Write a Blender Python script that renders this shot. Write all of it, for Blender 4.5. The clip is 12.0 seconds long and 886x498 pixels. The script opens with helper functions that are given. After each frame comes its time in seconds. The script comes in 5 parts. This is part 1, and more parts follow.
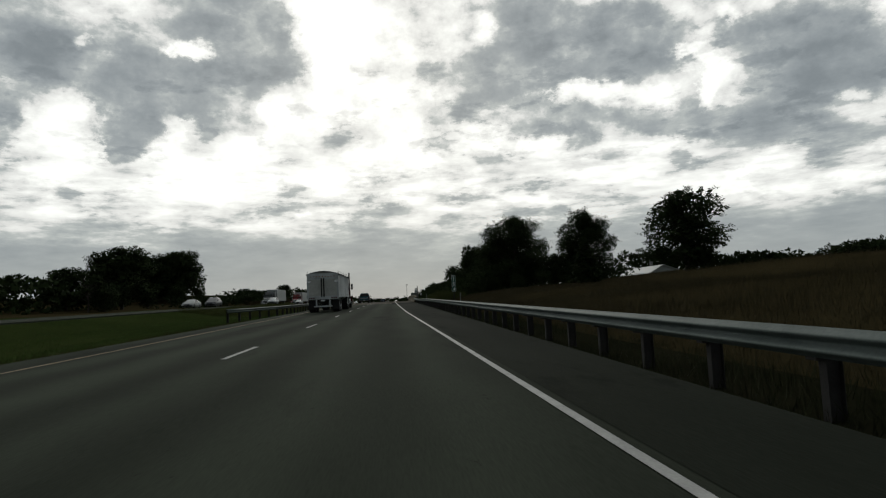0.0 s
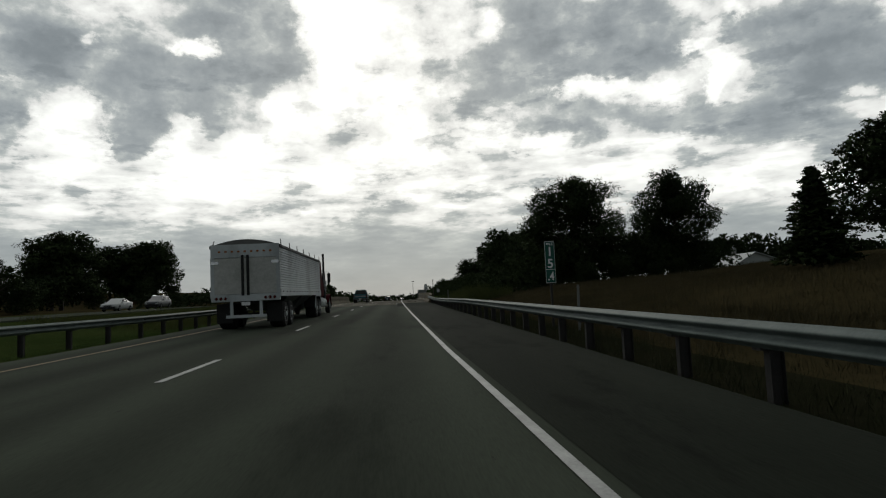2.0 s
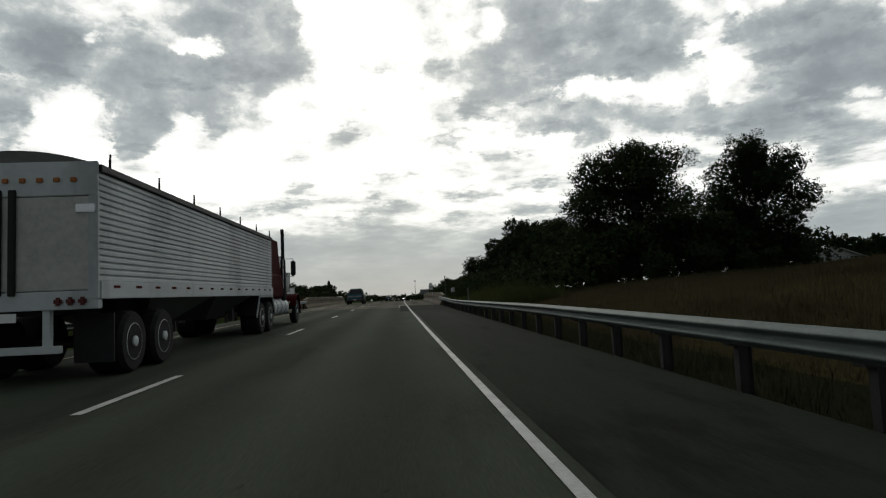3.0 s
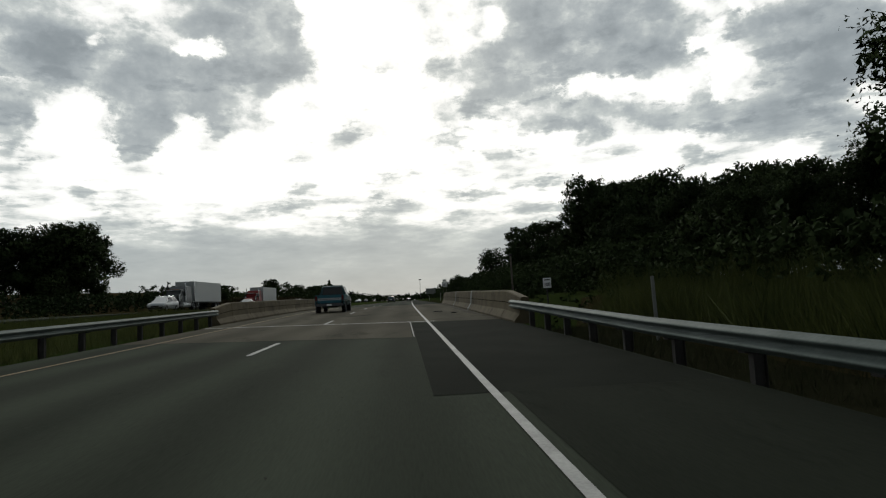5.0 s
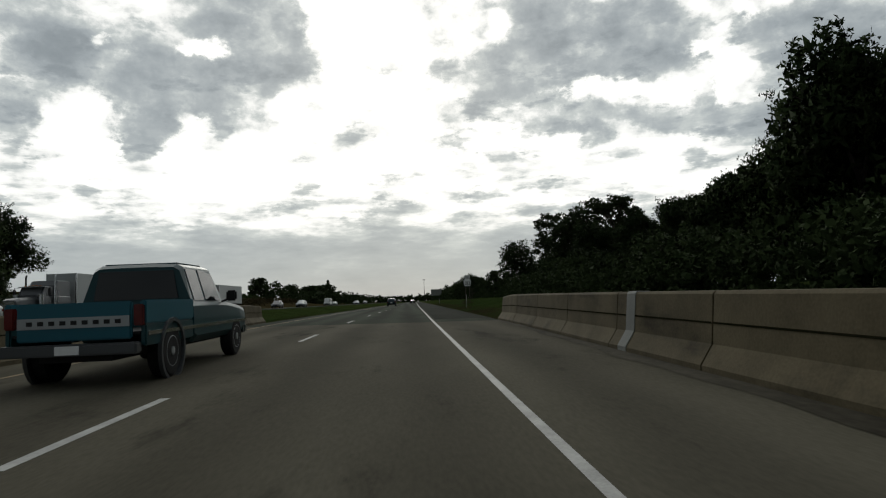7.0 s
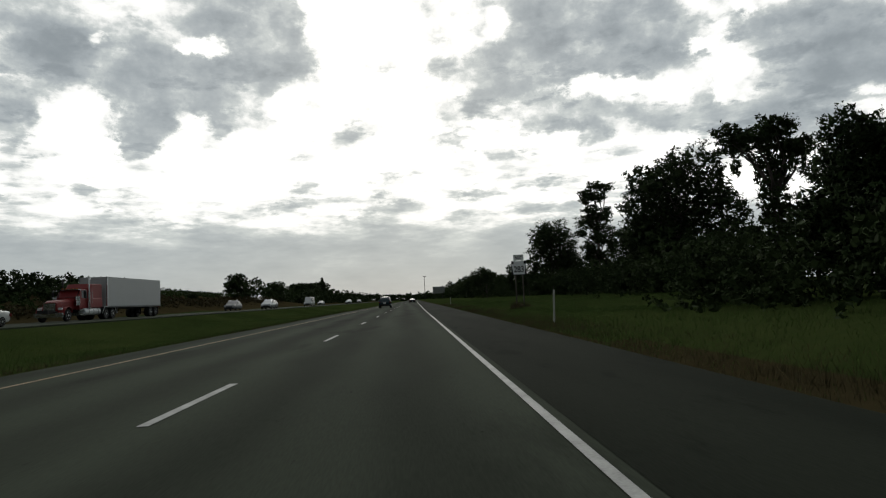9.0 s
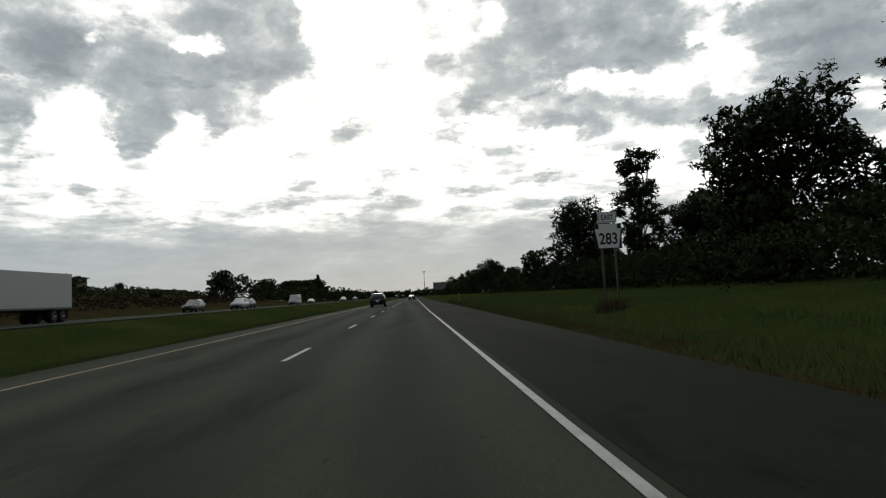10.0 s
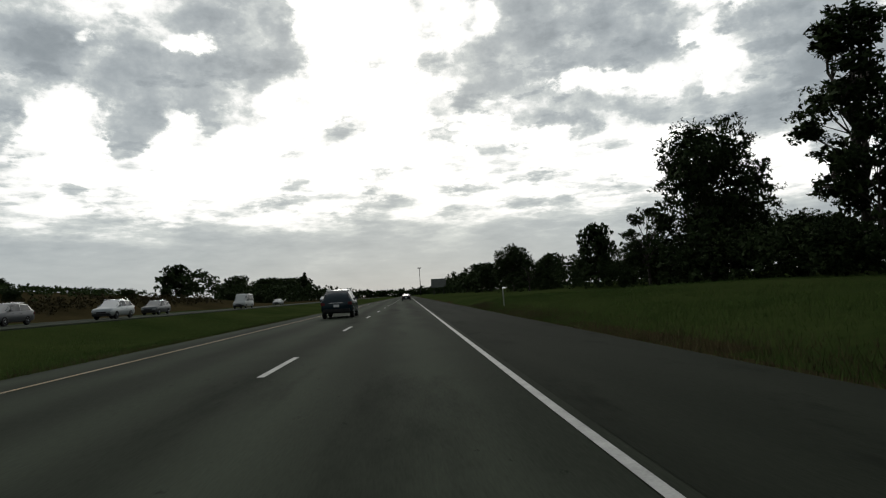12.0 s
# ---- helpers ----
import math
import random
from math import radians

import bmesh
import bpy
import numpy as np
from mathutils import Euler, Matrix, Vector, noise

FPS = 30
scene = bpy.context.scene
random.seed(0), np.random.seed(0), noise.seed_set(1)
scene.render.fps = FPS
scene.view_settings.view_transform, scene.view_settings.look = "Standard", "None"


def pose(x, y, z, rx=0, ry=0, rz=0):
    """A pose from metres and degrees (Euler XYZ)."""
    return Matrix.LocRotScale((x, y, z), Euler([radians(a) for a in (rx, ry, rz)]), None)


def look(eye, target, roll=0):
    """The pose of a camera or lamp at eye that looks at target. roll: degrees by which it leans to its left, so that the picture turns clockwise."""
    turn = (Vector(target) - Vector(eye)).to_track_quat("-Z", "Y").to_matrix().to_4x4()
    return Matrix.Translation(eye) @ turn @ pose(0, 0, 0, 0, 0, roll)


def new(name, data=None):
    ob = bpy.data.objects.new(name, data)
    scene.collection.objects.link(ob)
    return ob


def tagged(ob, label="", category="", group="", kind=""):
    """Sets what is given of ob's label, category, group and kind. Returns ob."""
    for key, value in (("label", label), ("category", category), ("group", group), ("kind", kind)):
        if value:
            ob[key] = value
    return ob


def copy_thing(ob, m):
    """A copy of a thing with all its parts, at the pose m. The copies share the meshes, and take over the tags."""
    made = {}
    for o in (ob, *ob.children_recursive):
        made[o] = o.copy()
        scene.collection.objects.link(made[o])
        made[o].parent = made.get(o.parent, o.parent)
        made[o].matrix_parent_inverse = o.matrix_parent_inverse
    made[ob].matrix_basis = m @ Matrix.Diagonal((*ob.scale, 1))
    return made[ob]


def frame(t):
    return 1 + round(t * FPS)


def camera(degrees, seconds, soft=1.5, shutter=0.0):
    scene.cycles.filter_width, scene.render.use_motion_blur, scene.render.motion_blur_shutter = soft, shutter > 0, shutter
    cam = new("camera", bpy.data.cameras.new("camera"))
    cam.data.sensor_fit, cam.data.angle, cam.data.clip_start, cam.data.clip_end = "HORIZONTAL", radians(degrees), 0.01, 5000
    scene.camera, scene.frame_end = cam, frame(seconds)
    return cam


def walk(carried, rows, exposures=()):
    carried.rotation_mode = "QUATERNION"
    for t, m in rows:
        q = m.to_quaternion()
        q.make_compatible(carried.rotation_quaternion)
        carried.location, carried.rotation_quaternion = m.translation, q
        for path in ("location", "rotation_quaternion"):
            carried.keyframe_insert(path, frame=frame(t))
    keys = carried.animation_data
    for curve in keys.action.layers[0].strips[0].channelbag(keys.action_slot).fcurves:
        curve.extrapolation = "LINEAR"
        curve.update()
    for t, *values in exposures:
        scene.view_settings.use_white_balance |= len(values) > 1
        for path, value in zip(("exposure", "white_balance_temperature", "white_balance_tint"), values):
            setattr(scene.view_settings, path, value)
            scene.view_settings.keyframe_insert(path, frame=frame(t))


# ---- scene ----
cam = camera(71.5, 12.0, soft=1.2)
PATH = [
    (0, (3.422, 0.000, 1.130), (4.277, 9.927, 1.979), -2.60),
    (0.5, (3.471, 6.813, 1.219), (4.307, 16.742, 2.059), -2.66),
    (1, (3.490, 13.762, 1.309), (4.296, 23.693, 2.152), -2.43),
    (1.5, (3.484, 20.832, 1.401), (4.277, 30.767, 2.220), -2.66),
    (2, (3.459, 28.015, 1.494), (4.227, 37.953, 2.304), -2.61),
    (2.5, (3.421, 35.303, 1.589), (4.184, 45.240, 2.402), -2.16),
    (3, (3.372, 42.692, 1.685), (4.112, 52.632, 2.494), -2.38),
    (3.2, (3.350, 45.676, 1.724), (4.091, 55.616, 2.533), -2.38),
    (4, (3.256, 57.774, 1.881), (3.997, 67.714, 2.690), -2.38),
    (4.8, (3.157, 70.143, 2.042), (3.898, 80.083, 2.851), -2.38),
    (5, (3.132, 73.281, 2.083), (3.820, 83.225, 2.881), -2.78),
    (5.5, (3.071, 81.207, 2.186), (3.750, 91.150, 3.009), -2.96),
    (6, (3.012, 89.258, 2.290), (3.676, 99.203, 3.100), -2.73),
    (6.5, (2.955, 97.442, 2.397), (3.621, 107.385, 3.229), -2.18),
    (7, (2.900, 105.769, 2.505), (3.546, 115.714, 3.329), -2.30),
    (7.2, (2.883, 109.141, 2.546), (3.528, 119.086, 3.370), -2.30),
    (8, (2.868, 122.880, 2.675), (3.513, 132.825, 3.499), -2.30),
    (8.8, (2.945, 137.043, 2.745), (3.590, 146.988, 3.569), -2.30),
    (9, (2.979, 140.652, 2.752), (3.645, 150.599, 3.546), -2.45),
    (9.5, (3.086, 149.801, 2.755), (3.765, 159.750, 3.510), -2.70),
    (10, (3.198, 159.130, 2.755), (3.884, 169.079, 3.490), -3.02),
    (10.5, (3.309, 168.639, 2.755), (4.006, 178.586, 3.501), -2.73),
    (11, (3.418, 178.327, 2.755), (4.124, 188.274, 3.496), -2.74),
    (11.5, (3.523, 188.189, 2.755), (4.281, 198.135, 3.462), -3.00),
    (12, (3.623, 198.218, 2.755), (4.409, 208.161, 3.468), -3.24),
]
walk(cam, [(t, look(eye, target, roll)) for t, eye, target, roll in PATH],
     [(0, -0.33, 6500, 5), (2.0, -0.31, 6500, 5), (2.6, -0.13, 6500, 5), (5, -0.06, 6500, 5), (12, 0.02, 6500, 6)])

# ---- world, sun ----
# Cloud masses of the sky ahead: tangent of bearing, tangent of elevation, their half sizes, strength.
GREY = [
    (-0.575, 0.485, 0.106, 0.052, 0.55), (-0.587, 0.378, 0.054, 0.061, 0.45), (-0.613, 0.3, 0.043, 0.041, 0.55), (-0.334, 0.47, 0.128, 0.06, 0.72), (-0.211, 0.458, 0.074, 0.06, 0.9),
    (-0.158, 0.406, 0.039, 0.033, 0.9), (-0.363, 0.371, 0.117, 0.04, 0.9), (-0.251, 0.354, 0.068, 0.034, 0.95), (-0.408, 0.298, 0.046, 0.039, 0.7), (-0.424, 0.263, 0.028, 0.02, 0.7),
    (-0.243, 0.297, 0.056, 0.021, 0.6), (-0.296, 0.319, 0.041, 0.017, 0.75), (0.258, 0.462, 0.123, 0.062, 0.75), (0.184, 0.356, 0.085, 0.059, 0.85), (0.302, 0.392, 0.083, 0.038, 0.95),
    (0.267, 0.304, 0.092, 0.029, 0.6), (0.425, 0.449, 0.105, 0.056, 0.8), (0.45, 0.383, 0.06, 0.03, 0.7), (0.526, 0.336, 0.038, 0.052, 0.65),
]
GREY_FAR = [
    (0.322, 0.264, 0.031, 0.019, 0.6), (0.443, 0.299, 0.059, 0.018, 0.55), (0.552, 0.29, 0.091, 0.022, 0.6), (0.74, 0.437, 0.115, 0.062, 0.7), (0.798, 0.353, 0.099, 0.033, 0.95),
    (0.687, 0.326, 0.082, 0.045, 0.7), (0.721, 0.265, 0.134, 0.032, 0.7), (0.635, 0.424, 0.046, 0.051, 0.5), (0.069, 0.447, 0.029, 0.039, 0.4), (0.075, 0.37, 0.03, 0.027, 0.55),
    (-0.582, 0.203, 0.052, 0.025, 0.6), (0.864, 0.429, 0.063, 0.052, 0.75), (-0.522, 0.418, 0.048, 0.036, 0.5),
]
PUFFS = [
    (-0.167, 0.266, 0.031, 0.01, 0.45), (-0.126, 0.321, 0.026, 0.01, 0.35), (-0.047, 0.28, 0.05, 0.017, 0.85), (-0.032, 0.231, 0.042, 0.015, 0.6), (-0.147, 0.186, 0.02, 0.008, 0.5),
    (-0.06, 0.17, 0.055, 0.008, 0.55), (-0.001, 0.152, 0.055, 0.01, 0.5), (-0.211, 0.147, 0.058, 0.008, 0.55), (-0.331, 0.146, 0.034, 0.007, 0.45), (-0.471, 0.146, 0.074, 0.011, 0.6),
    (0.172, 0.245, 0.034, 0.012, 0.6), (0.11, 0.209, 0.04, 0.011, 0.55), (0.241, 0.194, 0.059, 0.011, 0.5), (0.209, 0.145, 0.062, 0.01, 0.5), (0.088, 0.167, 0.032, 0.008, 0.4),
    (-0.431, 0.193, 0.016, 0.005, 0.4), (0.339, 0.219, 0.039, 0.01, 0.4), (-0.134, 0.162, 0.032, 0.007, 0.4), (0.083, 0.253, 0.024, 0.01, 0.3),
]
BRIGHT = [
    (-0.31, 0.429, 0.044, 0.016, 1), (-0.48, 0.444, 0.023, 0.011, 0.7), (-0.5, 0.342, 0.048, 0.037, 0.8), (-0.527, 0.269, 0.065, 0.051, 0.8), (-0.342, 0.281, 0.027, 0.039, 0.7),
    (-0.082, 0.455, 0.07, 0.083, 0.8), (-0.063, 0.348, 0.07, 0.058, 0.7), (0.031, 0.35, 0.042, 0.073, 0.5), (0.168, 0.452, 0.031, 0.026, 0.7), (0.367, 0.34, 0.075, 0.02, 1),
    (0.531, 0.414, 0.053, 0.013, 0.85), (0.563, 0.345, 0.024, 0.036, 1), (0.613, 0.488, 0.023, 0.014, 0.8), (0.832, 0.335, 0.035, 0.01, 0.5), (0.4, 0.258, 0.074, 0.015, 0.6),
    (0.226, 0.267, 0.053, 0.017, 0.5), (-0.132, 0.223, 0.203, 0.056, 0.4), (0.17, 0.293, 0.057, 0.014, 0.4), (0.479, 0.258, 0.04, 0.01, 0.5), (-0.365, 0.213, 0.16, 0.041, 0.4),
]


def make_world():
    w = bpy.data.worlds.new("sky")
    scene.world = w
    w.use_nodes = True
    nt = w.node_tree
    nt.nodes.clear()
    N, L = nt.nodes.new, nt.links.new

    def put(socket, v):
        if isinstance(v, (int, float, tuple)):
            socket.default_value = v
        else:
            L(v, socket)

    def m(op, a, b=0.0, c=0.0):
        n = N("ShaderNodeMath")
        n.operation = op
        for k, v in enumerate((a, b, c)):
            put(n.inputs[k], v)
        return n.outputs[0]

    def ramp01(v, lo, hi):
        n = N("ShaderNodeMapRange")
        n.interpolation_type = "SMOOTHSTEP"
        for k, x in enumerate((v, lo, hi, 0.0, 1.0)):
            put(n.inputs[k], x)
        return n.outputs[0]

    def fbm(vec, scale, detail, rough=0.55):
        n = N("ShaderNodeTexNoise")
        L(vec, n.inputs["Vector"])
        n.inputs["Scale"].default_value, n.inputs["Detail"].default_value = scale, detail
        n.inputs["Roughness"].default_value = rough
        return n.outputs["Fac"]

    def join(x, y, z):
        n = N("ShaderNodeCombineXYZ")
        for k, v in enumerate((x, y, z)):
            put(n.inputs[k], v)
        return n.outputs[0]

    tc = N("ShaderNodeTexCoord")
    sep = N("ShaderNodeSeparateXYZ")
    L(tc.outputs["Generated"], sep.inputs[0])
    dx, dy, dz = sep.outputs
    zc = m("MAXIMUM", dz, 0.0)
    high = join(dx, dy, m("MULTIPLY", dz, 1.35))
    low = join(m("ADD", dx, 3.1), dy, m("MULTIPLY", dz, 4.4))
    rise = ramp01(dz, 0.12, 0.33)

    def blend(a, b):
        return m("ADD", m("MULTIPLY", a, m("SUBTRACT", 1.0, rise)), m("MULTIPLY", b, rise))

    front = ramp01(dy, 0.1, 0.4)
    dyc = m("MAXIMUM", dy, 0.1)
    n_big = fbm(high, 2.2, 3)
    n_mid = blend(fbm(low, 9.0, 9, 0.58), fbm(high, 7.5, 10, 0.58))
    n_fin = blend(fbm(low, 26.0, 7, 0.6), fbm(high, 24.0, 8, 0.6))
    wu = m("MULTIPLY", m("SUBTRACT", fbm(high, 13.0, 9, 0.68), 0.5), 0.14)
    wv = m("MULTIPLY", m("SUBTRACT", fbm(join(m("ADD", dx, 7.3), dy, m("MULTIPLY", dz, 1.35)), 11.0, 9, 0.64), 0.5), 0.085)
    u = m("ADD", m("DIVIDE", dx, dyc), wu)
    v0 = m("DIVIDE", zc, dyc)
    v = m("ADD", v0, m("MULTIPLY", wv, ramp01(v0, 0.02, 0.25)))
    uv = join(u, v, 0.0)

    def masses(rows, grow):
        """Soft-edged ovals added up."""
        total = 0.0
        for cu, cv, ru, rv, s in rows:
            a, b = 1 / (ru * grow), 1 / (rv * grow)
            n, d = N("ShaderNodeVectorMath"), N("ShaderNodeVectorMath")
            n.operation, d.operation = "MULTIPLY_ADD", "DOT_PRODUCT"
            L(uv, n.inputs[0])
            n.inputs[1].default_value, n.inputs[2].default_value = (a, b, 0), (-cu * a, -cv * b, 0)
            L(n.outputs[0], d.inputs[0])
            L(n.outputs[0], d.inputs[1])
            r2 = d.outputs["Value"]
            total = m("MULTIPLY_ADD", m("POWER", 0.37, m("MULTIPLY", r2, r2)), s, total)
        return total

    grey = m("MINIMUM", masses(GREY + GREY_FAR, 1.15), 1.0)
    small = m("MINIMUM", masses(PUFFS, 1.25), 1.0)
    open_sky = m("MINIMUM", masses(BRIGHT, 0.95), 1.0)
    grey = m("ADD", m("MULTIPLY", grey, 0.6), m("MULTIPLY", ramp01(grey, 0.2, 0.8), 0.4))
    grey = m("MULTIPLY", grey, m("SUBTRACT", 1.0, m("MULTIPLY", open_sky, 0.9)))
    away = ramp01(dy, 0.75, -0.1)
    base = m("ADD", 0.36, m("MULTIPLY", m("SUBTRACT", 0.40, m("MULTIPLY", 0.65, away)), ramp01(dz, 0.085, 0.155)))
    glow_u = m("DIVIDE", m("SUBTRACT", u, -0.05), 0.42)
    glow_v = m("DIVIDE", m("SUBTRACT", v, 0.28), 0.17)
    glow = m("MULTIPLY", 0.15, m("EXPONENT", m("MULTIPLY", m("ADD", m("MULTIPLY", glow_u, glow_u), m("MULTIPLY", glow_v, glow_v)), -1.0)))
    vor = N("ShaderNodeTexVoronoi")
    vor.feature = "SMOOTH_F1"
    vor.inputs["Scale"].default_value, vor.inputs["Smoothness"].default_value = 11.0, 0.6
    wob = N("ShaderNodeVectorMath")
    wob.operation = "ADD"
    L(join(dx, dy, m("MULTIPLY", dz, 1.9)), wob.inputs[0])
    L(join(m("MULTIPLY", wu, 0.6), 0.0, m("MULTIPLY", wv, 0.9)), wob.inputs[1])
    L(wob.outputs[0], vor.inputs["Vector"])
    cells = m("SUBTRACT", vor.outputs["Distance"], 0.42)
    base = m("ADD", base, m("MULTIPLY", glow, front))
    placed = m("SUBTRACT", m("MULTIPLY", open_sky, 0.26), m("ADD", m("MULTIPLY", grey, 0.50), m("MULTIPLY", small, 0.36)))
    placed = m("MULTIPLY", placed, front)
    amp = m("ADD", 0.2, m("MULTIPLY", 0.8, ramp01(dz, 0.04, 0.19)))
    grain = m("ADD", m("ADD", m("MULTIPLY", m("SUBTRACT", n_mid, 0.5), 2.1), m("MULTIPLY", m("SUBTRACT", n_fin, 0.5), 1.25)),
              m("ADD", m("MULTIPLY", m("SUBTRACT", n_big, 0.5), 0.25), m("MULTIPLY", cells, 0.8)))
    flock = join(m("ADD", dx, 5.7), dy, m("MULTIPLY", dz, 2.6))
    puffs = m("MULTIPLY", ramp01(fbm(flock, 13.0, 7, 0.6), 0.53, 0.64), -0.34)
    gaps = m("MULTIPLY", ramp01(fbm(join(m("ADD", dx, 9.2), dy, m("MULTIPLY", dz, 2.2)), 12.0, 8, 0.62), 0.57, 0.68), 0.26)
    band = m("MULTIPLY", ramp01(dz, 0.07, 0.15), m("SUBTRACT", 1.0, m("MULTIPLY", 0.6, ramp01(dz, 0.3, 0.42))))
    grain = m("ADD", grain, m("MULTIPLY", m("ADD", puffs, gaps), band))
    calm = m("SUBTRACT", 1.0, m("MULTIPLY", 0.3, front))
    value = m("ADD", m("ADD", base, placed), m("MULTIPLY", m("MULTIPLY", grain, calm), amp))
    cr = N("ShaderNodeValToRGB")
    L(m("DIVIDE", m("ADD", value, 0.4), 1.4), cr.inputs[0])
    e = cr.color_ramp.elements
    e[0].position, e[0].color = 0.0, (0.215, 0.24, 0.265, 1)
    e[1].position, e[1].color = 1.0, (1.3, 1.28, 1.25, 1)
    for p, c in ((0.05, (0.285, 0.31, 0.335, 1)), (0.25, (0.355, 0.382, 0.408, 1)), (0.42, (0.43, 0.455, 0.475, 1)), (0.57, (0.58, 0.60, 0.60, 1)), (0.71, (0.93, 0.91, 0.90, 1))):
        x = e.new((p + 0.4) / 1.4)
        x.color = c
    sky = N("ShaderNodeTexSky")
    sky.sky_type, sky.sun_disc = "NISHITA", False
    sky.sun_elevation, sky.sun_rotation = radians(24), radians(0)
    bg = N("ShaderNodeBackground")
    # the overcast is darker away from the glow ahead
    L(m("SUBTRACT", 1.0, m("MULTIPLY", 0.42, ramp01(dy, 0.45, -0.35))), bg.inputs["Strength"])
    mix = N("ShaderNodeMix")
    mix.data_type, mix.blend_type = "RGBA", "ADD"
    mix.inputs[0].default_value = 0.004
    L(cr.outputs[0], mix.inputs[6])
    L(sky.outputs[0], mix.inputs[7])
    L(mix.outputs[2], bg.inputs["Color"])
    out = N("ShaderNodeOutputWorld")
    L(bg.outputs[0], out.inputs[0])


make_world()
sun = new("sun", bpy.data.lights.new("sun", "SUN"))
sun.data.energy, sun.data.angle, sun.data.color = 0.5, radians(14), (1.0, 0.95, 0.88)
sun.matrix_world = look((0, 0, 60), (0, -100, 60 - 44))


# ---- materials ----
def material(name, c1, c2, rough=0.6, scale=4.0, fine=60.0, bump=0.15, metal=0.0, spec=0.4, stretch=(1, 1, 1), island=0.0, fine_mix=0.35):
    """Two colours mixed by a coarse and a fine noise, with fine relief."""
    mt = bpy.data.materials.new(name)
    mt.use_nodes = True
    nt = mt.node_tree
    N, L = nt.nodes.new, nt.links.new
    bsdf = nt.nodes["Principled BSDF"]
    tc, mp = N("ShaderNodeTexCoord"), N("ShaderNodeMapping")
    mp.inputs["Scale"].default_value = stretch
    L(tc.outputs["Object"], mp.inputs[0])
    a, b = N("ShaderNodeTexNoise"), N("ShaderNodeTexNoise")
    for n, sc, d in ((a, scale, 5), (b, fine, 3)):
        L(mp.outputs[0], n.inputs["Vector"])
        n.inputs["Scale"].default_value, n.inputs["Detail"].default_value = sc, d
    mx = N("ShaderNodeMath")
    mx.operation = "MULTIPLY_ADD"
    L(b.outputs["Fac"], mx.inputs[0])
    mx.inputs[1].default_value = fine_mix
    sc2 = N("ShaderNodeMath")
    sc2.operation = "MULTIPLY"
    L(a.outputs["Fac"], sc2.inputs[0])
    sc2.inputs[1].default_value = 1 - fine_mix
    L(sc2.outputs[0], mx.inputs[2])
    last = mx.outputs[0]
    if island:
        info, geo = N("ShaderNodeObjectInfo"), N("ShaderNodeNewGeometry")
        r = N("ShaderNodeMath")
        r.operation = "ADD"
        L(info.outputs["Random"], r.inputs[0])
        L(geo.outputs["Random Per Island"], r.inputs[1])
        k = N("ShaderNodeMath")
        k.operation = "MULTIPLY_ADD"
        L(r.outputs[0], k.inputs[0])
        k.inputs[1].default_value = island * 0.5
        L(last, k.inputs[2])
        k2 = N("ShaderNodeMath")
        k2.operation = "SUBTRACT"
        L(k.outputs[0], k2.inputs[0])
        k2.inputs[1].default_value = island * 0.5
        last = k2.outputs[0]
    cr = N("ShaderNodeValToRGB")
    L(last, cr.inputs[0])
    e = cr.color_ramp.elements
    e[0].position, e[0].color = 0.32, (*c1, 1)
    e[1].position, e[1].color = 0.68, (*c2, 1)
    L(cr.outputs[0], bsdf.inputs["Base Color"])
    bsdf.inputs["Roughness"].default_value, bsdf.inputs["Metallic"].default_value = rough, metal
    bsdf.inputs["Specular IOR Level"].default_value = spec
    if bump:
        bp = N("ShaderNodeBump")
        bp.inputs["Strength"].default_value, bp.inputs["Distance"].default_value = bump, 0.02
        L(b.outputs["Fac"], bp.inputs["Height"])
        L(bp.outputs[0], bsdf.inputs["Normal"])
    return mt


def leafy(name, c1, c2):
    mt = material(name, c1, c2, rough=0.85, scale=0.6, fine=5.0, bump=0.0, spec=0.05, island=0.35)
    return mt


def glass(name, tint=(0.02, 0.025, 0.03)):
    mt = bpy.data.materials.new(name)
    mt.use_nodes = True
    b = mt.node_tree.nodes["Principled BSDF"]
    b.inputs["Base Color"].default_value = (*tint, 1)
    b.inputs["Roughness"].default_value = 0.08
    b.inputs["Specular IOR Level"].default_value = 0.35
    return mt


ASPHALT = material("asphalt", (0.0295, 0.0345, 0.0255), (0.053, 0.0610, 0.0455), rough=0.95, scale=0.35, fine=45, bump=0.25, spec=0.02, stretch=(1.5, 0.12, 1))
ASPHALT_NEW = material("fresh_asphalt", (0.0110, 0.0130, 0.0098), (0.0200, 0.0232, 0.0175), rough=0.95, scale=0.8, fine=50, bump=0.25, spec=0.02)
SHOULDER = material("shoulder_asphalt", (0.0138, 0.0163, 0.0118), (0.0260, 0.0300, 0.0220), rough=0.95, scale=0.5, fine=40, bump=0.3, spec=0.02, stretch=(1.5, 0.15, 1))
DECK = material("deck_concrete", (0.062, 0.057, 0.043), (0.104, 0.096, 0.073), rough=0.95, scale=0.5, fine=30, bump=0.2, spec=0.02, stretch=(1, 0.25, 1))
LINE = material("line_paint", (0.24, 0.24, 0.23), (0.44, 0.44, 0.42), rough=0.7, scale=3, fine=40, bump=0.1)
YELLOW = material("yellow_paint", (0.12, 0.075, 0.020), (0.24, 0.15, 0.036), rough=0.6, scale=3, fine=40, bump=0.1)
STEEL = material("galvanised_steel", (0.080, 0.102, 0.094), (0.145, 0.170, 0.160), rough=0.7, scale=2.0, fine=25, bump=0.04, metal=0.15, spec=0.2)
POSTSTEEL = material("weathered_post", (0.016, 0.015, 0.014), (0.038, 0.035, 0.032), rough=0.8, scale=4, fine=40)
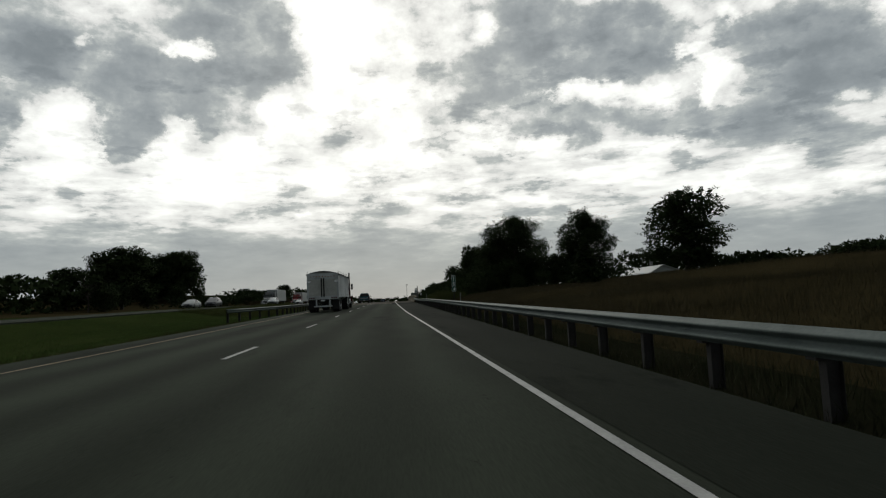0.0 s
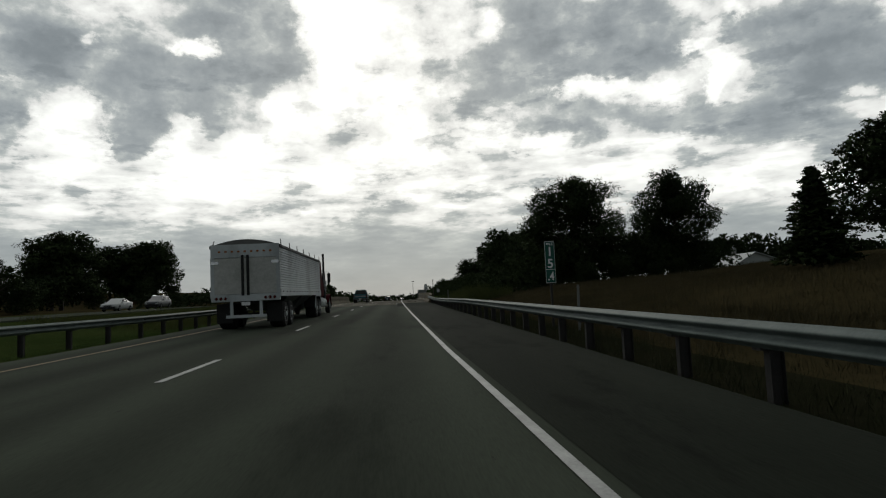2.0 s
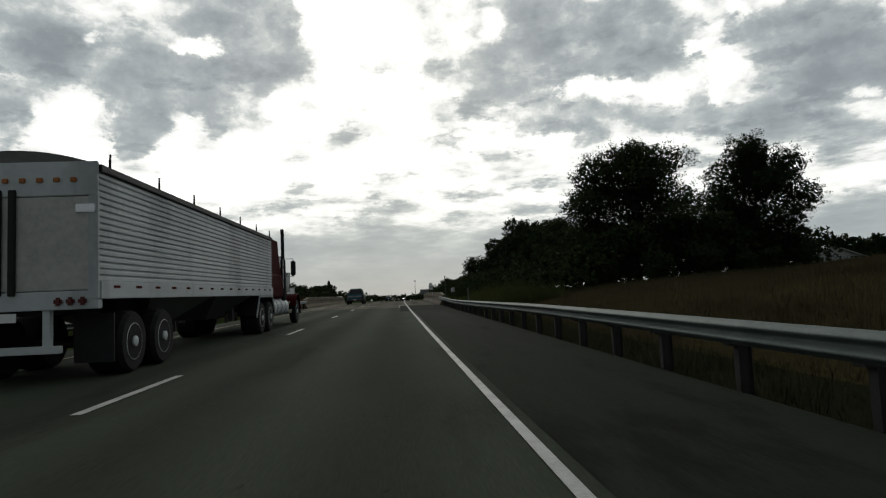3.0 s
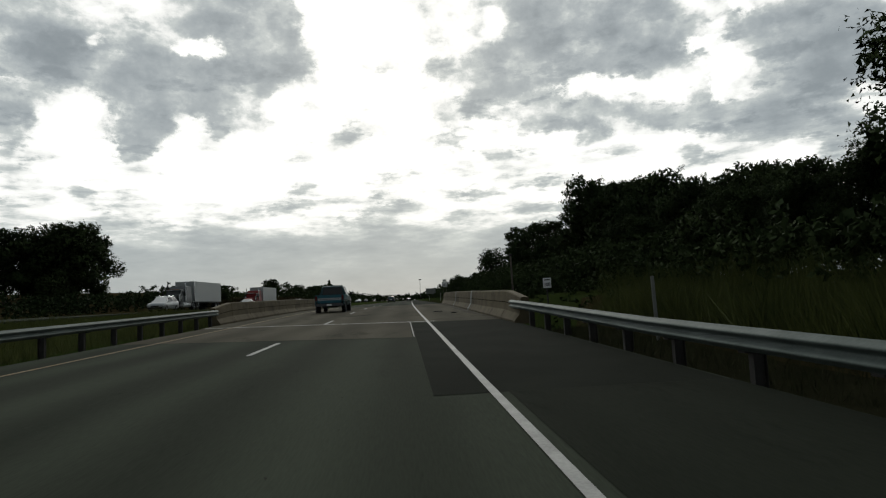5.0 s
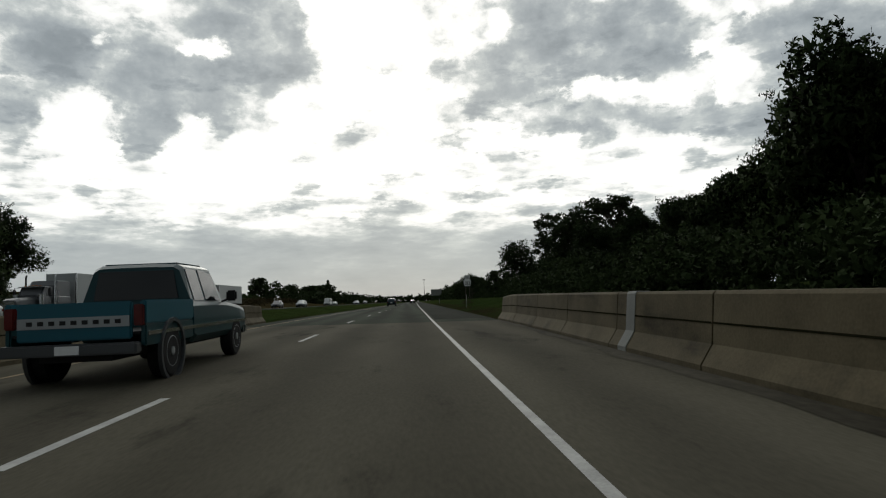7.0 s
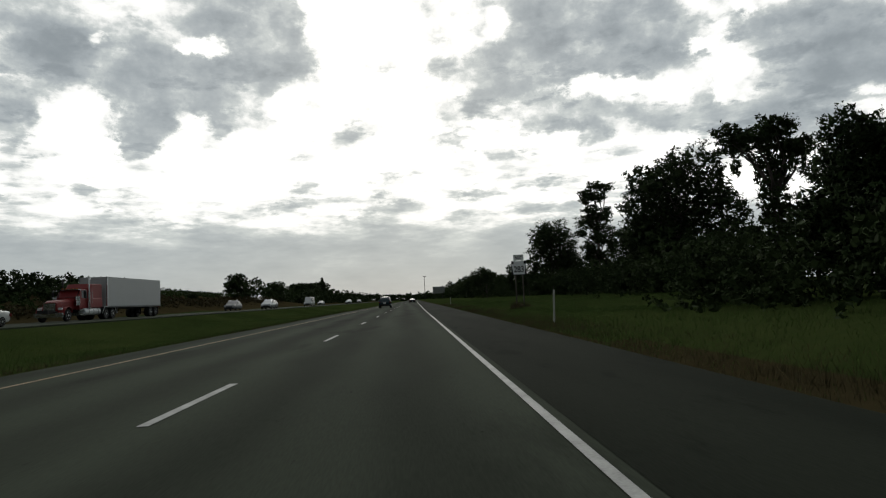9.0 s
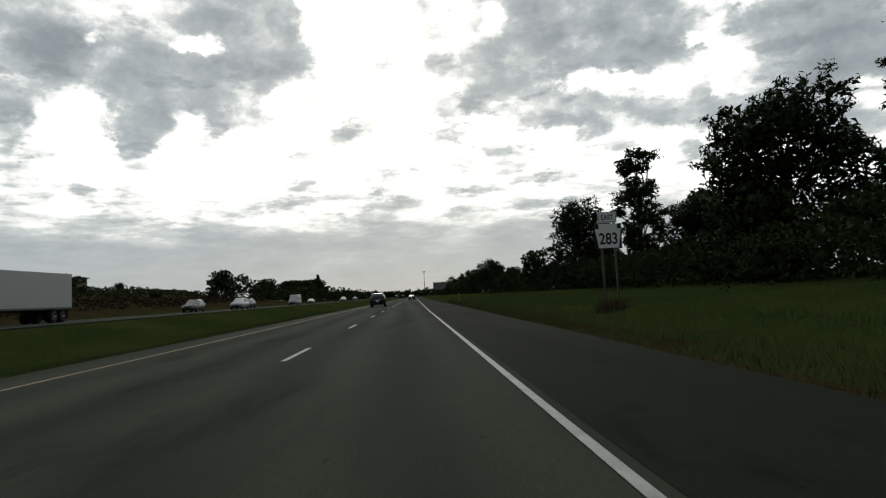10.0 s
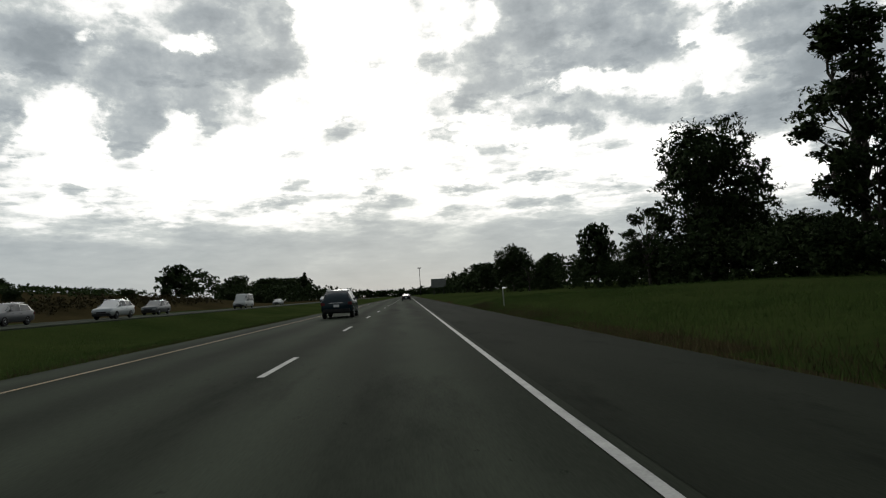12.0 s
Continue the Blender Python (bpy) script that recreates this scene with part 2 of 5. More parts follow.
CONCRETE = material("barrier_concrete", (0.064, 0.052, 0.029), (0.128, 0.106, 0.064), rough=0.9, scale=1.2, fine=28, bump=0.1, spec=0.2, island=0.3)
CONCRETE_NEW = material("pale_concrete", (0.15, 0.155, 0.145), (0.22, 0.225, 0.21), rough=0.85, scale=1.5, fine=35, bump=0.2)
GROUND = material("ground_green", (0.020, 0.032, 0.009), (0.044, 0.056, 0.018), rough=0.95, scale=0.12, fine=3.0, bump=0.6, spec=0.0)
GROUND_DRY = material("ground_dry", (0.026, 0.022, 0.011), (0.052, 0.041, 0.020), rough=0.95, scale=0.15, fine=3.0, bump=0.6, spec=0.0)
# soil with the shade below the guard rail put into its colour
GROUND_DARK = material("shaded_soil", (0.010, 0.011, 0.006), (0.022, 0.021, 0.012), rough=0.95, scale=0.5, fine=6.0, bump=0.6, spec=0.0)
GRASS = leafy("grass", (0.030, 0.056, 0.011), (0.054, 0.088, 0.020))
# weed green darkened to stand for shade beneath the guard rail
VERGE = leafy("shaded_weeds", (0.010, 0.013, 0.005), (0.026, 0.029, 0.012))
DRYGRASS = leafy("dry_grass", (0.026, 0.023, 0.011), (0.060, 0.049, 0.023))
LEAF = leafy("leaf", (0.014, 0.025, 0.009), (0.040, 0.057, 0.021))
WEEDS = leafy("weed_leaf", (0.026, 0.036, 0.010), (0.062, 0.070, 0.019))
LEAF_LIGHT = leafy("leaf_light", (0.024, 0.044, 0.012), (0.065, 0.090, 0.030))


def add_tracks(mt, amount):
    """Paler wheel tracks along the lanes."""
    nt = mt.node_tree
    N, L = nt.nodes.new, nt.links.new
    bsdf = nt.nodes["Principled BSDF"]
    old = bsdf.inputs["Base Color"].links[0].from_socket
    tc, sep = N("ShaderNodeTexCoord"), N("ShaderNodeSeparateXYZ")
    L(tc.outputs["Object"], sep.inputs[0])
    nz = N("ShaderNodeTexNoise")
    nz.inputs["Scale"].default_value = 0.25
    L(tc.outputs["Object"], nz.inputs["Vector"])
    last = sep.outputs[0]
    for op, v in (("ADD", None), ("MULTIPLY", 3.43), ("COSINE", 0.0), ("MULTIPLY_ADD", -amount)):
        n = N("ShaderNodeMath")
        n.operation = op
        L(last, n.inputs[0])
        if v is None:
            L(nz.outputs["Fac"], n.inputs[1])
        else:
            n.inputs[1].default_value = v
        if op == "MULTIPLY_ADD":
            n.inputs[2].default_value = 1.0
        last = n.outputs[0]
    sc = N("ShaderNodeVectorMath")
    sc.operation = "SCALE"
    L(old, sc.inputs[0])
    L(last, sc.inputs["Scale"])
    L(sc.outputs[0], bsdf.inputs["Base Color"])


def add_stains(mt, scale, lo, hi, keep, stretch):
    """Dark oil and damp stains of uneven outline."""
    nt = mt.node_tree
    N, L = nt.nodes.new, nt.links.new
    bsdf = nt.nodes["Principled BSDF"]
    old = bsdf.inputs["Base Color"].links[0].from_socket
    tc, mp, nz, mr, sc = N("ShaderNodeTexCoord"), N("ShaderNodeMapping"), N("ShaderNodeTexNoise"), N("ShaderNodeMapRange"), N("ShaderNodeVectorMath")
    mp.inputs["Scale"].default_value = stretch
    L(tc.outputs["Object"], mp.inputs[0])
    L(mp.outputs[0], nz.inputs["Vector"])
    nz.inputs["Scale"].default_value, nz.inputs["Detail"].default_value, nz.inputs["Roughness"].default_value = scale, 7, 0.65
    for k, v in enumerate((lo, hi, 1.0, keep)):
        mr.inputs[k + 1].default_value = v
    mr.interpolation_type = "SMOOTHSTEP"
    L(nz.outputs["Fac"], mr.inputs[0])
    sc.operation = "SCALE"
    L(old, sc.inputs[0])
    L(mr.outputs[0], sc.inputs["Scale"])
    L(sc.outputs[0], bsdf.inputs["Base Color"])


add_stains(DECK, 0.9, 0.56, 0.72, 0.55, (1, 0.3, 1))
add_stains(ASPHALT, 0.5, 0.55, 0.72, 0.62, (1, 0.2, 1))
add_stains(ASPHALT, 6.0, 0.66, 0.74, 0.5, (1, 0.4, 1))
add_stains(CONCRETE, 0.8, 0.52, 0.7, 0.55, (0.6, 0.6, 1.6))
add_tracks(ASPHALT, 0.2)
add_tracks(DECK, 0.15)
add_stains(SHOULDER, 1.1, 0.54, 0.68, 0.6, (1, 0.3, 1))
BARK = material("bark", (0.030, 0.025, 0.020), (0.075, 0.062, 0.050), rough=0.9, scale=3, fine=20, bump=0.8, stretch=(1, 1, 0.2))

# ---- the lie of the road ----
def cx(y):
    """x of the lane line."""
    return 0.0 if y < 105 else (0.018 * (y - 105) ** 2 / 80 if y < 145 else 0.36 + 0.018 * (y - 145))


def cz(y):
    """Height of the carriageway."""
    return 0.013 * y if y < 105 else (1.365 + 0.013 * (y - 105) - 0.013 * (y - 105) ** 2 / 80 if y < 145 else 1.625)


def lerp(v, xs, ys):
    return float(np.interp(v, xs, ys))


def edge(y):
    """Offset of the right edge line from the lane line; the old merging lane tapers away."""
    return lerp(y, (0, 20, 40, 60, 80, 103, 146, 174, 204), (5.08, 4.74, 4.38, 4.2, 4.08, 4.0, 3.87, 3.76, 3.62))


def right_side(y):
    """Offset of the right edge of the paving."""
    return lerp(y, (0, 90, 131, 145, 200), (6.75, 6.75, 6.6, 6.6, 6.7))


def land(off, y):
    """Height of the land over the carriageway's level, by the offset from the lane line."""
    n = noise.noise(Vector((off * 0.05, y * 0.05, 0))) * 0.5 + noise.noise(Vector((off * 0.3, y * 0.3, 5))) * 0.08
    gap = max(0.0, 1 - abs(y - 114 + off * 0.7) / 17) ** 0.5 if abs(y - 114 + off * 0.7) < 17 else 0.0
    if off >= 0:
        s = lerp(y, (-50, 80, 110, 170), (1, 1, 0.15, 0.15))
        bank = lerp(off, (6, 8.5, 10, 16, 38, 75, 160, 600), (-0.12, -0.1, 0.12, 0.95, 2.7, 4.2, 6.5, 8))
        mild = lerp(off, (6, 7.5, 9.5, 14, 40, 200, 600), (-0.12, -0.05, 0.4, 0.5, 0.9, 3, 3))
        h = bank * s + mild * (1 - s)
    else:
        o = -off
        h = lerp(o, (4.6, 6, 10, 15, 19, 32, 36, 60, 120, 600), (-0.12, -0.1, -0.5, -0.3, 0.4, 0.4, 0.3, 1.0, 2.5, 6))
        hill = lerp(y, (170, 230, 310, 355, 420), (0, 1, 1, 0.75, 0)) * lerp(o, (33, 45, 60, 80, 120), (0, 2.6, 4.4, 4.6, 4.6))
        h += hill
    quiet = min(1.0, max(0.0, (abs(off - 1) - 6.5) / 6))
    if -33.5 < off < -17.5:
        quiet = 0.0
    under = 4.5 * gap if -5.5 < off < 11 else 0.0
    return h + n * quiet - under


def P(y, off, dz=0.0):
    return Vector((cx(y) + off, y, cz(y) + dz))


# ---- helpers for meshes ----
def part(name, bm, mat, parent=None, label="", smooth=False):
    me = bpy.data.meshes.new(name)
    if smooth:
        for f in bm.faces:
            f.smooth = True
    bm.to_mesh(me)
    bm.free()
    me.materials.append(mat)
    ob = new(name, me)
    if parent is not None:
        ob.parent = parent
    if label:
        ob["label"] = label
    return ob


def mesh_part(name, verts, faces, mat, parent=None, label="", normals=None):
    me = bpy.data.meshes.new(name)
    me.from_pydata(verts, [], faces)
    if normals is not None:
        me.polygons.foreach_set("use_smooth", np.ones(len(me.polygons), bool))
        me.normals_split_custom_set_from_vertices(normals)
    me.materials.append(mat)
    ob = new(name, me)
    if parent is not None:
        ob.parent = parent
    if label:
        ob["label"] = label
    return ob


def box(bm, lo, hi, bevel=0.0):
    c = [(a + b) / 2 for a, b in zip(lo, hi)]
    d = [b - a for a, b in zip(lo, hi)]
    r = bmesh.ops.create_cube(bm, size=1.0, matrix=Matrix.LocRotScale(c, None, d))
    if bevel:
        es = list({e for v in r["verts"] for e in v.link_edges})
        bmesh.ops.bevel(bm, geom=es, offset=bevel, segments=2, affect="EDGES")


def tube(bm, p, q, r, r2=None, n=10):
    p, q = Vector(p), Vector(q)
    d = q - p
    m = Matrix.Translation((p + q) / 2) @ d.to_track_quat("Z", "Y").to_matrix().to_4x4()
    bmesh.ops.create_cone(bm, cap_ends=True, segments=n, radius1=r, radius2=r if r2 is None else r2, depth=d.length, matrix=m)


def sweep(bm, profile, ys, off=lambda y: 0.0, lift=lambda y: 0.0, closed=True):
    """A profile of (across, up) carried along the road."""
    rings = []
    for y in ys:
        rings.append([bm.verts.new(P(y, off(y) + a, lift(y) + b)) for a, b in profile])
    n = len(profile)
    for r0, r1 in zip(rings, rings[1:]):
        for i in range(n if closed else n - 1):
            j = (i + 1) % n
            bm.faces.new((r0[i], r0[j], r1[j], r1[i]))
    if closed:
        bm.faces.new(rings[0][::-1])
        bm.faces.new(rings[-1])
    bmesh.ops.recalc_face_normals(bm, faces=bm.faces)


def steps(a, b, d):
    n = max(1, round((b - a) / d))
    return [a + (b - a) * k / n for k in range(n + 1)]


# ---- ground ----
GROUND_GRID = []


def ground_z(off, y):
    """Heights of the ground sheet at arrays of offsets and y."""
    offs, ys, z = GROUND_GRID
    i = np.clip(np.searchsorted(offs, off) - 1, 0, len(offs) - 2)
    j = np.clip(np.searchsorted(ys, y) - 1, 0, len(ys) - 2)
    a = (off - offs[i]) / (offs[i + 1] - offs[i])
    b = (y - ys[j]) / (ys[j + 1] - ys[j])
    return (z[j, i] * (1 - a) + z[j, i + 1] * a) * (1 - b) + (z[j + 1, i] * (1 - a) + z[j + 1, i + 1] * a) * b


def bend(y):
    """cx() for arrays."""
    return np.where(y < 105, 0.0, np.where(y < 145, 0.018 * (y - 105) ** 2 / 80, 0.36 + 0.018 * (y - 145)))


def build_ground():
    offs = [-3000, -1500, -700, -400, -260, -180, -130, -100, -80, -66, -55, -46, -39, -34, -30, -27, -25, -22, -19, -17, -15, -13, -11.5, -10, -8.8,
            -7.6, -6.6, -5.8, -5.0, -4.0, 0, 3, 5.6, 6.6, 7.2, 7.8, 8.4, 9.2, 10, 11, 12, 13.5, 15, 17, 19, 22, 25, 28, 32, 36, 41, 47, 55, 65, 80, 100, 130, 180, 260, 400, 700, 1500, 3000]
    ys = steps(-60, 320, 2.5) + steps(330, 600, 10) + [650, 720, 800, 950, 1200, 1600, 2200, 3000, 4200]
    verts, faces = [], []
    for y in ys:
        for o in offs:
            inside = -4.6 < o < 6.2
            z = cz(y) - 0.25 if inside else cz(y) + land(o, y)
            if inside and 96 < y < 133:
                z -= 4
            verts.append((cx(y) + o, y, z))
    GROUND_GRID.extend((np.array(offs, float), np.array(ys, float), np.array([v[2] for v in verts]).reshape(len(ys), -1)))
    w = len(offs)
    for j in range(len(ys) - 1):
        for i in range(w - 1):
            a = j * w + i
            faces.append((a, a + 1, a + w + 1, a + w))
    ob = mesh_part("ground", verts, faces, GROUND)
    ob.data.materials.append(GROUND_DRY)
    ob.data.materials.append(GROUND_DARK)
    for p in ob.data.polygons:
        p.use_smooth = True
        o, y = p.center.x - cx(p.center.y), p.center.y
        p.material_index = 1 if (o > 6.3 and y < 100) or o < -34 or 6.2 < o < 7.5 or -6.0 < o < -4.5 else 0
        # strip under the rail gets the soil painted darker for shade
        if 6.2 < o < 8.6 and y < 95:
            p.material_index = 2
    tagged(ob, "rough grassy land beside the highway", "ground", kind="structure")


build_ground()


def build_road():
    bm = bmesh.new()
    prof_y = steps(-40, 420, 4) + [440, 480, 540, 620, 720, 850, 1000]
    top, bot = [], []
    for y in prof_y:
        a, b = -5.15, right_side(y)
        row = [bm.verts.new(P(y, a + (b - a) * k / 6, 0.0)) for k in range(7)]
        low = [bm.verts.new(P(y, a - 0.15, -0.35)), bm.verts.new(P(y, b + 0.15, -0.35))]
        top.append(row)
        bot.append(low)
    for r0, r1, l0, l1 in zip(top, top[1:], bot, bot[1:]):
        for i in range(6):
            bm.faces.new((r0[i], r0[i + 1], r1[i + 1], r1[i]))
        bm.faces.new((l0[0], r0[0], r1[0], l1[0]))
        bm.faces.new((r0[6], l0[1], l1[1], r1[6]))
    road = tagged(part("road", bm, ASPHALT), "dark worn asphalt highway carriageway with two lanes", "road", kind="structure")
    # the opposite carriageway
    bm = bmesh.new()
    sweep(bm, [(-31.5, -0.1), (-20.3, -0.1), (-20.3, 0.5), (-31.5, 0.5)], prof_y)
    tagged(part("opposite_road", bm, ASPHALT), "asphalt carriageway of the oncoming traffic", "road", kind="structure")
    return road


road = build_road()


def flat_strip(name, y0, y1, o0, o1, dz, mat, parent, d=2.0):
    """A thin painted or laid strip between two offsets, each a number or a function of y."""
    f0 = o0 if callable(o0) else (lambda y: o0)
    f1 = o1 if callable(o1) else (lambda y: o1)
    bm = bmesh.new()
    prev = None
    for y in steps(y0, y1, d):
        cur = (bm.verts.new(P(y, f0(y), dz)), bm.verts.new(P(y, f1(y), dz)))
        if prev:
            bm.faces.new((prev[0], prev[1], cur[1], cur[0]))
        prev = cur
    return part(name, bm, mat, parent)


def build_markings():
    k = -4
    while 12.84 + 12.19 * k < 420:
        y = 12.84 + 12.19 * k
        flat_strip("lane_dash", y, y + 3.05, -0.06, 0.06, 0.008, LINE, road)
        k += 1
    flat_strip("edge_line", -40, 420, lambda y: edge(y) - 0.05, lambda y: edge(y) + 0.05, 0.008, LINE, road)
    flat_strip("yellow_edge_line", -40, 420, -3.91, -3.81, 0.008, YELLOW, road)


build_markings()


# ---- bridge ----
def skew(off):
    return 97.7 - 0.36 * off


def build_bridge():
    # the deck follows the road's bend in short steps
    bm = bmesh.new()
    grid = []
    for j in range(19):
        grid.append([bm.verts.new(P(skew(o) + 35.5 * j / 18, o, 0.006)) for o in steps(-5.3, 6.7, 1.5)])
    low = [[bm.verts.new(v.co - Vector((0, 0, 0.9))) for v in (g[0], g[-1])] for g in grid]
    for g0, g1, l0, l1 in zip(grid, grid[1:], low, low[1:]):
        for i in range(len(g0) - 1):
            bm.faces.new((g0[i], g0[i + 1], g1[i + 1], g1[i]))
        bm.faces.new((l0[0], g0[0], g1[0], l1[0]))
        bm.faces.new((g0[-1], l0[1], l1[1], g1[-1]))
        bm.faces.new((l0[0], l1[0], l1[1], l0[1]))
    tagged(part("bridge_deck", bm, DECK), "brownish concrete bridge deck with worn wheel tracks", "bridge", kind="structure")


build_bridge()
JERSEY = [(0.0, -0.05), (0.0, 0.08), (0.17, 0.34), (0.235, 0.98), (0.27, 1.02), (0.47, 1.02), (0.5, 0.98), (0.5, -0.05)]


def build_parapet(name, y0, y1, o, side, label):
    """Concrete barrier in cast lengths; side +1 faces left, -1 faces right."""
    root = tagged(new(name), label, "barrier")
    root.location = P((y0 + y1) / 2, o)
    inv = Matrix.Translation(-root.location)
    y, k = y0, 0
    while y < y1 - 0.5:
        ln = min(2.8 if k == 0 else 3.62, y1 - y)
        bm = bmesh.new()

        def lift_scale(yy):
            return lerp(yy, (y0, y0 + 2.6), (0.78, 1.0)) * lerp(yy, (y1 - 2.6, y1), (1.0, 0.9))

        rings = []
        for yy in steps(y + 0.02, y + ln - 0.02, 1.2):
            rings.append([bm.verts.new(P(yy, o + side * a, b * lift_scale(yy))) for a, b in JERSEY])
        n = len(JERSEY)
        for r0, r1 in zip(rings, rings[1:]):
            for i in range(n):
                bm.faces.new((r0[i], r0[(i + 1) % n], r1[(i + 1) % n], r1[i]))
        bm.faces.new(rings[0][::-1])
        bm.faces.new(rings[-1])
        bmesh.ops.recalc_face_normals(bm, faces=bm.faces)
        bm.transform(inv)
        piece = part("barrier_length", bm, CONCRETE, root)
        bm = bmesh.new()
        rings = []
        for yy in steps(y + 0.03, y + ln - 0.03, 1.2):
            q = lift_scale(yy)
            rings.append([bm.verts.new(P(yy, o + side * a, b * q)) for a, b in ((0.192, 0.60), (0.188, 0.60), (0.190, 0.625), (0.194, 0.625))])
        for r0, r1 in zip(rings, rings[1:]):
            for i in range(4):
                bm.faces.new((r0[i], r0[(i + 1) % 4], r1[(i + 1) % 4], r1[i]))
        bmesh.ops.recalc_face_normals(bm, faces=bm.faces)
        bm.transform(inv)
        part("casting_line", bm, GROUND_DARK, piece, "dark stained casting line")
        y += ln
        k += 1
    return root


build_parapet("bridge_parapet", 92.6, 132.0, 6.62, 1, "beige cast concrete bridge parapet with dark joints")
def build_joint_cover(y0, y1, o):
    bm = bmesh.new()
    prof = [(a - 0.012 if a < 0.4 else a + 0.01, b + 0.012) for a, b in JERSEY]
    sweep(bm, prof, [y0, y1], lambda y: o)
    tagged(part("joint_cover", bm, CONCRETE_NEW), "pale grey patch over a parapet joint", "barrier")


build_joint_cover(106.2, 106.75, 6.62)
build_joint_cover(116.2, 116.6, 6.62)
build_parapet("bridge_parapet", 103.0, 142.0, -5.45, -1, "stained beige concrete parapet on the median side of the bridge")

# ---- guard rails ----
WBEAM = [(0.04 * (1 - math.cos(2 * math.pi * k / 10)), 0.155 - 0.31 * k / 20) for k in range(21)]


def build_rail(y0, y1, off, side, label, lift=lambda y: 0.0):
    root = tagged(new("guard_rail"), label, "guard rail")
    root.location = P((y0 + y1) / 2, off((y0 + y1) / 2))
    inv = Matrix.Translation(-root.location)
    bm = bmesh.new()
    prof = [(-side * a, b * 0.85 + 0.58) for a, b in WBEAM] + [(-side * (a - 0.004), b * 0.85 + 0.58) for a, b in WBEAM[::-1]]
    sweep(bm, prof, steps(y0, y1, 1.9), off, lift)
    bm.transform(inv)
    part("beam", bm, STEEL, root, smooth=True)
    for y in steps(y0 + 0.6, y1 - 0.5, 1.905):
        bm = bmesh.new()
        p = P(y, off(y), lift(y))
        h = side * 0.1
        box(bm, (p.x + min(0, h), y - 0.075, p.z + 0.42), (p.x + max(0, h), y + 0.075, p.z + 0.67), 0.006)
        bm.transform(inv)
        part("spacer", bm, POSTSTEEL, root)
        bm = bmesh.new()
        c = p.x + side * 0.18
        box(bm, (c - 0.075, y - 0.05, p.z - 0.5), (c - 0.068, y + 0.05, p.z + 0.66))
        box(bm, (c + 0.068, y - 0.05, p.z - 0.5), (c + 0.075, y + 0.05, p.z + 0.66))
        box(bm, (c - 0.068, y - 0.004, p.z - 0.5), (c + 0.068, y + 0.004, p.z + 0.66))
        bm.transform(inv)
        part("post", bm, POSTSTEEL, root)
    return root


build_rail(-30, 93.7, lambda y: lerp(y, (-30, 0, 30, 80, 93.7), (7.1, 7.0, 6.92, 6.76, 6.72)), 1, "galvanised steel guard rail on posts along the shoulder",
           lambda y: lerp(y, (58, 76, 82, 88, 93), (0, -0.12, -0.12, -0.05, 0)))
build_rail(41.5, 102.7, lambda y: lerp(y, (41.5, 52, 60, 102.7), (-7.4, -5.7, -5.55, -5.5)), -1, "galvanised steel guard rail beside the grassy median")


# ---- trees ----
def leaf_mesh(name, lobes, count, size, rng, core=0.3):
    """Leaves gathered in tufts on the outside of ellipsoid lobes (centre, radii, share), with a loose core inside."""
    out, norm = [], []
    share = np.array([l[2] for l in lobes], float)
    share /= share.sum()
    for (c, r, _), f in zip(lobes, share):
        c, r = np.array(c), np.array(r)
        n_core = int(count * f * core)
        n_tuft = max(6, int(count * f * (1 - core) / 26))
        d = rng.normal(size=(n_core, 3))
        d /= np.linalg.norm(d, axis=1)[:, None]
        inner = c + d * r * (0.88 * rng.random(n_core) ** 0.45)[:, None]
        d = rng.normal(size=(n_tuft, 3))
        d[:, 2] += 0.25
        d /= np.linalg.norm(d, axis=1)[:, None]
        heart = c + d * r * (0.55 + 0.5 * rng.random(n_tuft))[:, None]
        reach = (0.18 + 0.26 * rng.random(n_tuft)) * min(1.0, 0.35 + 0.45 * float(r.min()))
        e = rng.normal(size=(n_tuft, 26, 3))
        e *= (rng.random((n_tuft, 26)) ** 0.45 / np.linalg.norm(e, axis=2))[:, :, None]
        e += d[:, None, :] * (rng.random((n_tuft, 26)) ** 3 * 0.9)[:, :, None]
        tufts = (heart[:, None, :] + e * reach[:, None, None] * np.array((1.15, 1.15, 0.8))).reshape(-1, 3)
        for pts, big in ((inner, 1.9), (tufts, 1.0)):
            n = len(pts)
            a = rng.normal(size=(n, 3))
            a /= np.linalg.norm(a, axis=1)[:, None]
            b = np.cross(a, rng.normal(size=(n, 3)))
            b /= np.linalg.norm(b, axis=1)[:, None]
            q, w = a * (size * big * (0.6 + 0.9 * rng.random(n)))[:, None], b * (size * big * (0.4 + 0.5 * rng.random(n)))[:, None]
            turn = np.sign(np.einsum("ij,ij->i", np.cross(q, w), pts - c))[:, None]
            w = -w * turn
            out.append(np.stack([pts - q, pts + w, pts + q * 0.8 - w * 0.5], 1).reshape(-1, 3))
            face = (pts - c) / r + rng.normal(size=(n, 3)) * 0.45 + np.array((0, 0, 0.15))
            norm.append(np.repeat(face / np.linalg.norm(face, axis=1)[:, None], 3, axis=0))
    verts = np.concatenate(out)
    return verts.tolist(), np.arange(len(verts)).reshape(-1, 3).tolist(), np.concatenate(norm)


